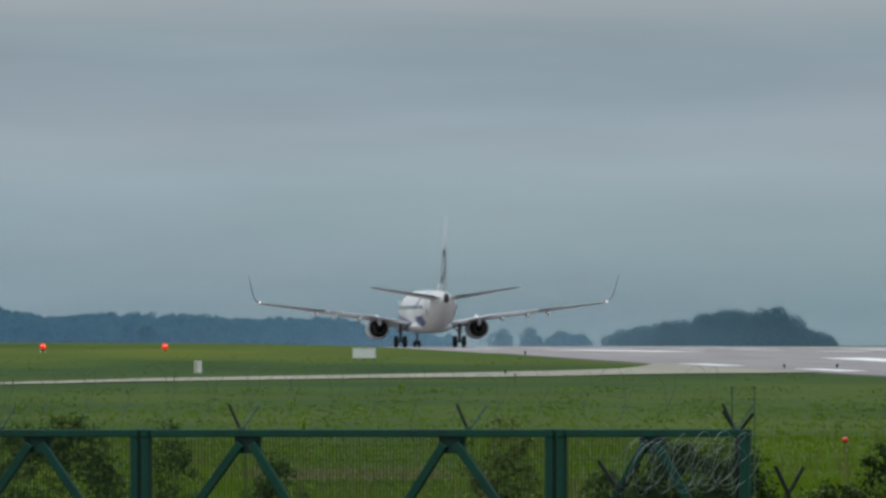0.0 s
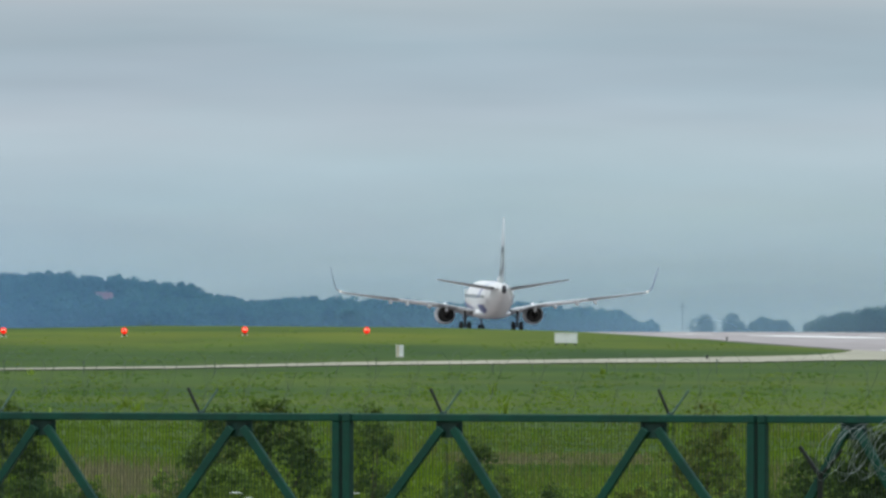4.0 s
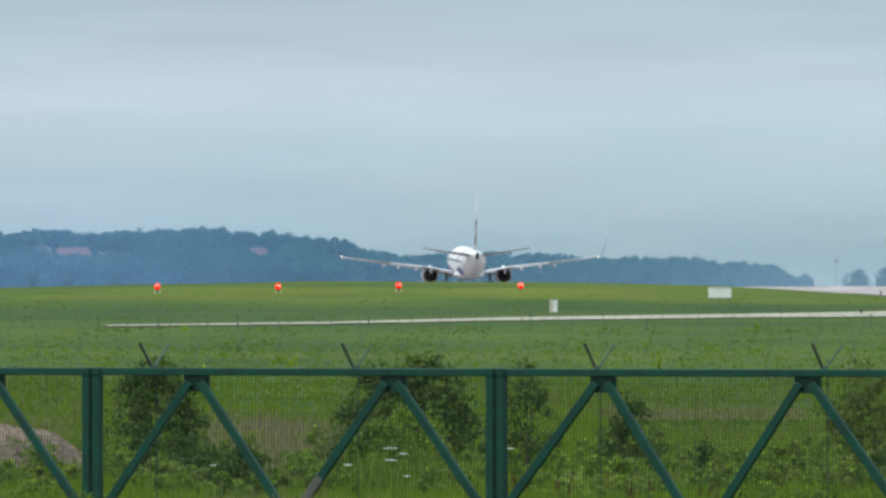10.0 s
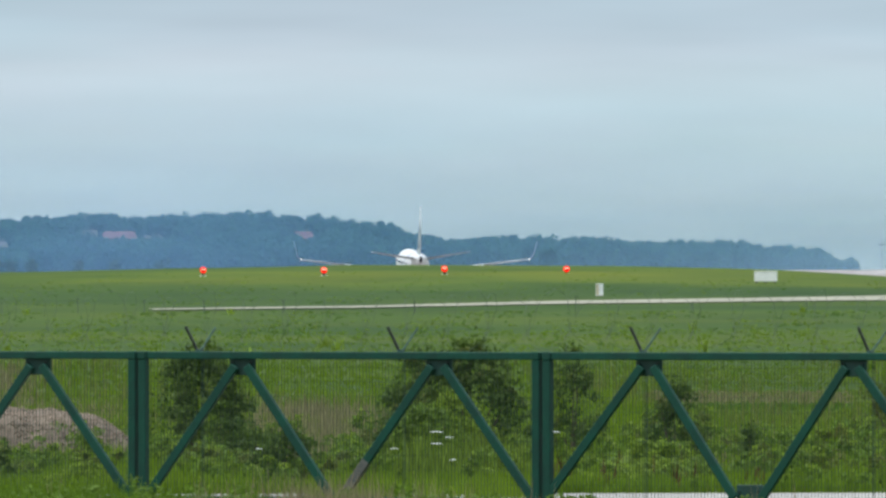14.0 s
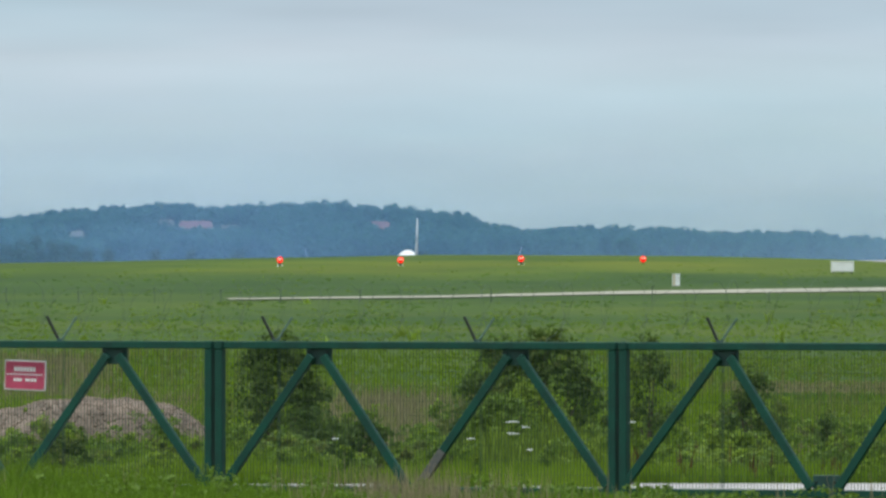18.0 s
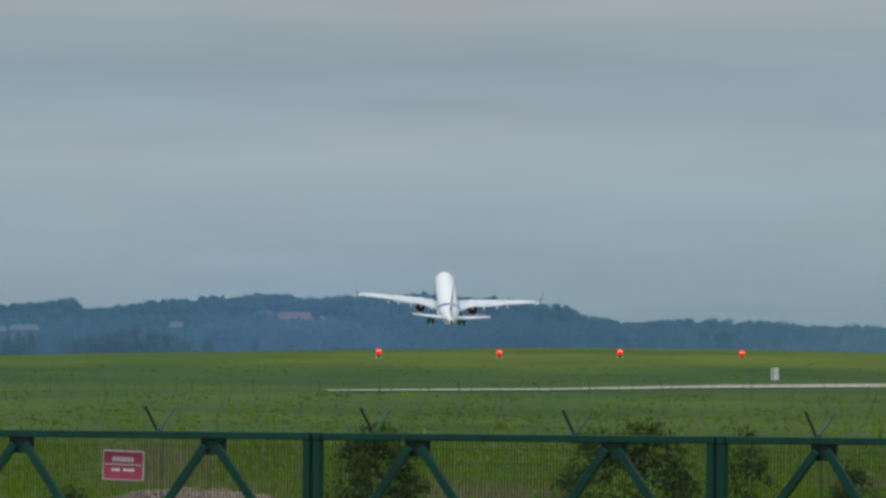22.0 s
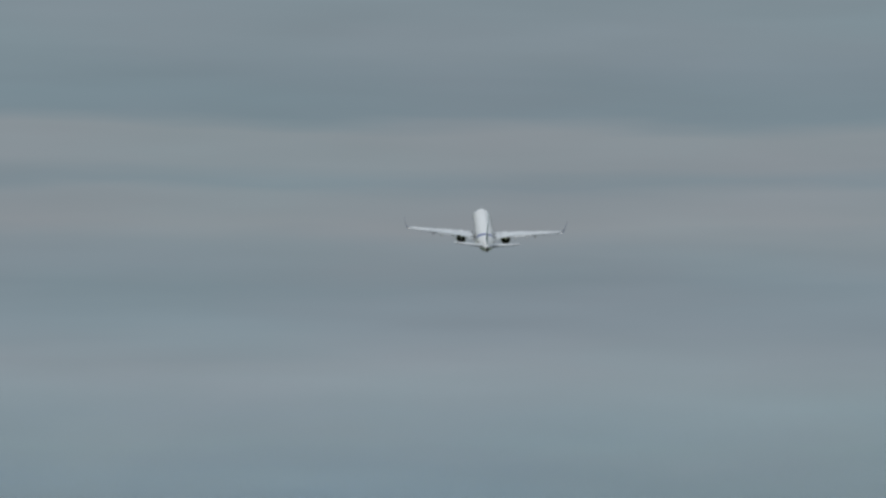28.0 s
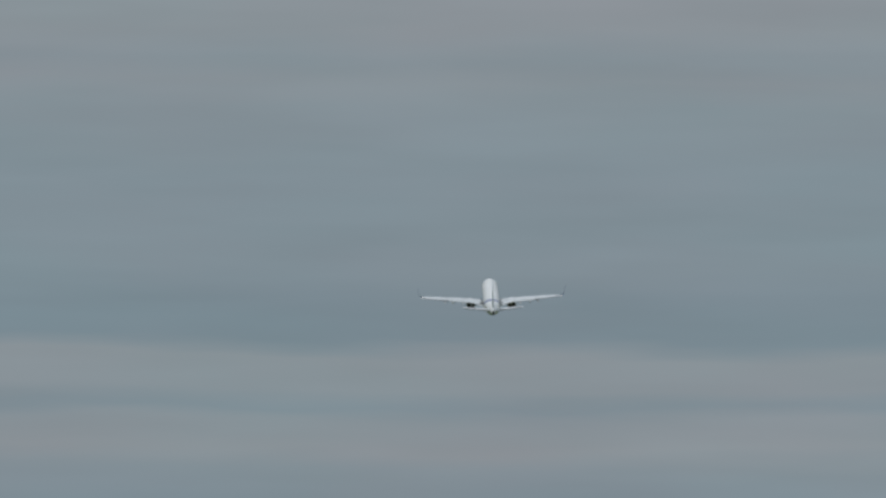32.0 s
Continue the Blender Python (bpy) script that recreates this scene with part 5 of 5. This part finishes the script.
def bush(u, y, width, height, n, material, leaf, label):
    """Stems under a crown of rounded leaf lumps, with shoots that stick out of the outline."""
    x = u * y / F
    th = empty("bush", pose(x, y, float(ground_z(x, y)) - .05), label, "bush", "bushes behind the fence")
    rng = np.random.RandomState(int(u))
    lumps, tips = [], []
    for k in range(int(14 + 11 * width * height)):
        t, a = rng.uniform(.05, 1.0), rng.uniform(0, 6.28)
        out = .56 * math.sqrt(1.02 - t * t) * rng.uniform(.35, 1.0) * width
        c = (out * math.cos(a), out * math.sin(a) * .7, height * t * .88)
        r = min(width, .8 + .3 * width) * rng.uniform(.12, .24) * (1.15 - .45 * t)
        lumps.append((c, (r, r, min(r, height * .2) * rng.uniform(.7, 1.0))))
    stems = 9 if width > 1.5 else 7
    for k in range(stems):
        c = lumps[k * len(lumps) // stems][0]
        bm = add_tube(bmesh.new(), (c[0] * .15, c[1] * .15, 0), (c[0] * .6, c[1] * .6, c[2] * .55), .026, 6, .016)
        add_tube(bm, (c[0] * .6, c[1] * .6, c[2] * .55), c, .016, 5, .006)
        part("stem", bm, BARK, th)
    per = max(40, n // len(lumps))
    v, f = leaf_lumps(rng, lumps, per, leaf * .8)
    n = n * 3 // 5
    t = rng.rand(n) ** 1.1
    a, out = rng.uniform(0, 6.28, n), .60 * np.sqrt(1.03 - t * t) * np.sqrt(rng.rand(n)) * width
    v2, f2 = leaf_cards(np.stack([out * np.cos(a), out * np.sin(a) * .7, height * t * .98 + rng.normal(0, .04, n)], 1), np.full(n, leaf * .8))
    tagged(mesh_object("leaves", np.concatenate([v, v2]), np.concatenate([f, f2 + len(v)]), material, th), "dense small leaves", kind="stuff")
    # lighter outer lumps, mostly on the upper side
    young = [((c[0] * 1.08 + rng.normal(0, .05), c[1] * 1.08 - .04, c[2] + r[2] * .55), (r[0] * .6, r[1] * .6, r[2] * .45)) for c, r in lumps if rng.rand() < .5]
    v, f = leaf_lumps(rng, young or lumps[:2], max(14, per // 4), leaf * .72)
    tagged(mesh_object("young_leaves", v, f, LEAF_OLIVE if int(u) % 3 == 0 else LEAF_MID, th), "lighter young leaves at the tips", kind="stuff")
    pts = []
    for k in range(int(5 + 4 * width)):
        c = np.array(lumps[rng.randint(len(lumps))][0])
        go = np.array((c[0] * .35 + rng.normal(0, .06), c[1] * .2, height * rng.uniform(.10, .24)))
        pts.append(c + go * np.sort(rng.rand(16))[:, None] + rng.normal(0, .022, (16, 3)))
    v, f = leaf_cards(np.concatenate(pts), np.full(16 * len(pts), leaf * .55))
    tagged(mesh_object("shoots", v, f, material, th), "leafy shoots", kind="stuff")
    return th


for u, y, w, h, n, m, leaf, lab in [
        (1040, 238, 1.75, 2.1, 6000, LEAF, .05, "dense dark green bush with a broad crown"),
        (1090, 228, 1.2, 1.05, 1700, LEAF, .05, "low light green bush with broad leaves"),
        (1195, 224, 1.25, .85, 1800, LEAF, .05, "low dark green bush"),
        (1428, 246, 1.6, 1.95, 3400, LEAF_WARM, .055, "tall dark green bush rising above the rail"),
        (1515, 244, 1.9, 2.08, 5200, LEAF, .055, "tall dark green bush with a loose top"),
        (1480, 234, 1.6, 1.3, 2400, LEAF_LIGHT, .045, "fresh yellow-green bush filling the mesh"),
        (1432, 230, 1.5, 1.15, 2200, LEAF_MID, .05, "mid green bush with small loose leaves"),
        (1692, 240, 1.0, 2.1, 1900, LEAF_WARM, .045, "narrow upright green bush"),
        (1570, 222, .9, .6, 800, LEAF_LIGHT, .05, "low light green bush"),
        (1878, 234, 1.0, 1.6, 1800, LEAF_WARM, .05, "dark green bush with a loose crown"),
        (1838, 222, 1.45, .72, 1500, LEAF_LIGHT, .06, "low light green fern-like bush"),
        (2014, 230, .55, .9, 700, LEAF, .045, "small dark green bush"),
        (2118, 226, .85, .6, 800, LEAF, .045, "low dark green bush"),
        (2285, 246, 1.3, 2.05, 2400, LEAF_OLIVE, .045, "upright olive green bush with loose pale leaves"),
        (2520, 235, 1.2, 1.0, 1100, LEAF, .045, "low dark green bush"),
        (2600, 222, 1.7, 1.85, 3600, LEAF_DARK, .05, "dark green thicket behind the razor wire"),
        (2880, 226, 1.9, 1.15, 1400, LEAF_DARK, .05, "dark green weeds beyond the fence end"),
        (2470, 232, 1.2, 1.3, 1800, LEAF, .05, "dark green bush behind the mesh"),
        (2975, 232, 1.3, 1.75, 2600, LEAF_DARK, .05, "dark green bush beyond the fence end"),
        (2560, 222, 1.7, 1.25, 2200, LEAF_DARK, .045, "low dark green weeds behind the mesh"),
        (2695, 221, 1.6, 1.9, 3600, LEAF_DARK, .045, "dark green thicket behind the razor wire"),
        (2350, 224, 1.6, .8, 2000, LEAF, .045, "low dark green weeds behind the mesh"),
        (2850, 221, 1.8, .95, 2000, LEAF_DARK, .045, "dark green weeds beside the forked post"),
        (2790, 222, 1.9, .9, 1400, LEAF, .045, "low green weeds beyond the fence end"),
        (655, 221, 1.0, .8, 1200, LEAF, .05, "low dark green bush before the gravel heap"),
        (480, 226, 1.2, 1.2, 1500, LEAF, .05, "dark green bush beside the gravel heap"),
        (830, 217, 1.2, .5, 700, LEAF_LIGHT, .045, "low light green weeds")]:
    bush(u, y, w, h, n, m, leaf, lab)


def umbel(u, v, y, size):
    x, z = u * y / F, -v * y / F
    g = float(ground_z(x, y))
    th = empty("white_umbel_plant", pose(x, y, g), "tall stalk with flat white flower heads", "flower", "white flowering stalks")
    h = z - g
    part("stalk", add_tube(bmesh.new(), (0, 0, 0), (.02, 0, h), .009, 5, .005), LEAF_LIGHT, th)
    bm = bmesh.new()
    for _ in range(46):
        a, r = random.random() * 6.28, size * math.sqrt(random.random())
        bmesh.ops.create_icosphere(bm, subdivisions=1, radius=.012, matrix=pose(r * math.cos(a), r * math.sin(a), h + .02 - r * r * .9) @ Matrix.Diagonal((1, 1, .5, 1)))
    part("flower_head", bm, WHITE, th)
    bm = bmesh.new()
    for k in range(8):
        a = k * .785
        add_tube(bm, (.02, 0, h - .07), (size * .8 * math.cos(a), size * .8 * math.sin(a), h), .004, 4)
    part("ray_stalks", bm, LEAF_LIGHT, th)


for u, v, y, sz in ((1452, 300, 216, .10), (1452, 321, 215, .09), (1474, 310, 217, .06), (1378, 330, 216, .06), (1481, 350, 214, .045), (1664, 301, 217, .055), (1137, 330, 216, .045)):
    umbel(u, v, y, sz)


# gravel heap
def gravel_heap():
    y = 246.0
    x = 676 / F * y
    th = empty("gravel_heap", pose(x, y, float(ground_z(x, y)) - .1), "low heap of grey-brown gravel in the grass", "gravel heap")
    n, rows_ = 60, 24
    v, f = [], []

    def top(a, b):
        r = math.sqrt((a / 2.45) ** 2 + (b / 1.6) ** 2)
        return .96 * max(0, 1 - r ** 5.0) * (.88 + .12 * math.tanh((a + .9) * 2.2) + .03 * math.sin(a * 4 + b * 4) + .02 * math.sin(a * 9)) - .05

    for i in range(n + 1):
        for j in range(rows_ + 1):
            a, b = -2.5 + 5.0 * i / n, -1.65 + 3.3 * j / rows_
            v.append((a, b, top(a, b) + random.uniform(-.015, .015)))
    for i in range(n):
        for j in range(rows_):
            k = i * (rows_ + 1) + j
            f.append((k, k + rows_ + 1, k + rows_ + 2, k + 1))
    mesh_object("mound", v, f, GRAVEL, th)
    pts = np.random.uniform(-1, 1, (6400, 2)) * np.array((2.42, 1.55))
    keep = np.array([top(a, b) > .02 for a, b in pts])
    pts = pts[keep]
    c = np.array([(a, b, top(a, b)) for a, b in pts])
    s = np.random.uniform(.012, .035, len(c))
    oct_ = np.array([(1, 0, 0), (-1, 0, 0), (0, 1, 0), (0, -1, 0), (0, 0, 1), (0, 0, -1)], dtype=float)
    sv = (c[:, None, :] + oct_[None] * s[:, None, None] * np.random.uniform(.6, 1.3, (len(c), 6, 1))).reshape(-1, 3)
    fo = np.array([(0, 2, 4), (2, 1, 4), (1, 3, 4), (3, 0, 4), (2, 0, 5), (1, 2, 5), (3, 1, 5), (0, 3, 5)])
    sf_ = (np.arange(len(c))[:, None, None] * 6 + fo[None]).reshape(-1, 3)
    tagged(mesh_object("loose_gravel", sv, sf_, GRAVEL, th), "loose grey stones", kind="stuff")


gravel_heap()

# ---- the take-off ----
# seconds, place, height of the wheels, pitch
FLIGHT = [
    (0, 117.35, 1443.0, -0.73, 0.0),
    (1, 117.35, 1489.0, -0.77, 0.1),
    (2, 117.35, 1535.9, -0.77, 0.2),
    (3, 117.35, 1583.8, -0.76, 0.3),
    (4, 117.35, 1632.8, -0.73, 0.4),
    (4.5, 117.35, 1657.7, -0.76, 0.4),
    (6.5, 117.35, 1760.8, -0.83, 0.6),
    (7, 117.35, 1787.5, -0.84, 0.6),
    (8, 117.35, 1841.9, -0.94, 0.7),
    (9, 117.35, 1897.8, -1.10, 0.8),
    (10, 117.35, 1955.4, -1.30, 0.9),
    (11, 117.35, 2014.5, -1.70, 1.0),
    (12, 117.35, 2075.3, -2.24, 1.1),
    (13, 117.35, 2137.8, -2.85, 1.2),
    (14, 117.35, 2201.9, -3.65, 1.3),
    (15, 117.35, 2267.6, -4.63, 1.4),
    (15.5, 117.35, 2301.0, -5.17, 1.4),
    (17.5, 118.43, 2438.6, -5.34, 1.6),
    (18, 118.82, 2474.0, -5.67, 3.2),
    (19, 118.78, 2545.7, -5.11, 6.6),
    (20, 119.62, 2618.8, -4.38, 11.0),
    (20.5, 119.72, 2655.8, -2.57, 12.2),
    (21, 119.77, 2693.2, -0.93, 13.4),
    (21.5, 120.42, 2730.8, 1.66, 14.1),
    (22, 121.03, 2768.6, 4.68, 14.8),
    (22.5, 121.89, 2806.8, 8.43, 15.0),
    (23, 122.98, 2845.1, 12.84, 15.2),
    (23.5, 124.23, 2883.7, 17.20, 15.3),
    (24, 125.33, 2922.5, 22.01, 15.5),
    (24.5, 126.49, 2961.5, 27.27, 15.4),
    (26.5, 132.85, 3118.9, 50.24, 15.2),
    (27, 134.75, 3158.5, 56.68, 15.1),
    (27.5, 136.57, 3198.2, 63.06, 14.9),
    (28, 138.10, 3237.9, 68.27, 14.8),
    (28.5, 139.78, 3277.6, 73.42, 14.8),
    (29, 141.49, 3317.3, 77.84, 15.0),
    (29.5, 143.39, 3357.0, 82.94, 15.2),
    (30, 145.04, 3396.6, 88.39, 15.2),
    (30.5, 146.82, 3436.1, 94.49, 15.0),
    (31, 148.46, 3475.5, 100.28, 14.8),
    (31.5, 150.24, 3514.7, 106.21, 14.6),
    (32, 151.92, 3553.8, 112.71, 14.3),
]


def motions():
    rows = []
    for t, x, y, z, p in FLIGHT:
        bank = np.interp(t, [0, 19, 20, 20.5, 21, 22.5, 24, 26.5, 28, 29, 30, 31, 32], [0, 0, -.5, 1.2, 2.6, 2.1, 1.65, 1.45, 1.4, .9, .3, -.5, -1.35])
        turn = np.interp(t, [0, 19, 23, 27, 28, 30, 32], [0, 0, -.4, -.3, -.1, .6, 1.2])
        rows.append((t, pose(x, y, z, p, float(bank), -float(turn))))
    walk(PLANE, rows)
    # the wings bend up as they take the weight
    for w, s in WINGS:
        walk(w, [(t, pose(0, 0, 0, 0, -s * k, 0)) for t, k in ((0, 0), (17, 0), (19, -.2), (20, -.6), (20.5, 1.3), (22, 3.0), (23, 2.6), (32, 2.6))])
    for g, s, (x, y, top) in GEARS:
        up = (0, s * 84, 0) if s else (86, 0, 0)
        # the legs stretch as the weight comes off, then fold away
        keys = [(0, 0, 0), (19.5, 0, 0), (20.8, 0, .6), (22.8, 0, .8), (23.4, .3, .6), (24.0, .75, .2), (24.6, 1, 0), (32, 1, 0)]
        walk(g, [(t, pose(x, y, top - (e if s else .3 * e) + (.25 * k if s else .2 * k), up[0] * k, up[1] * k, 0)) for t, k, e in keys])


motions()
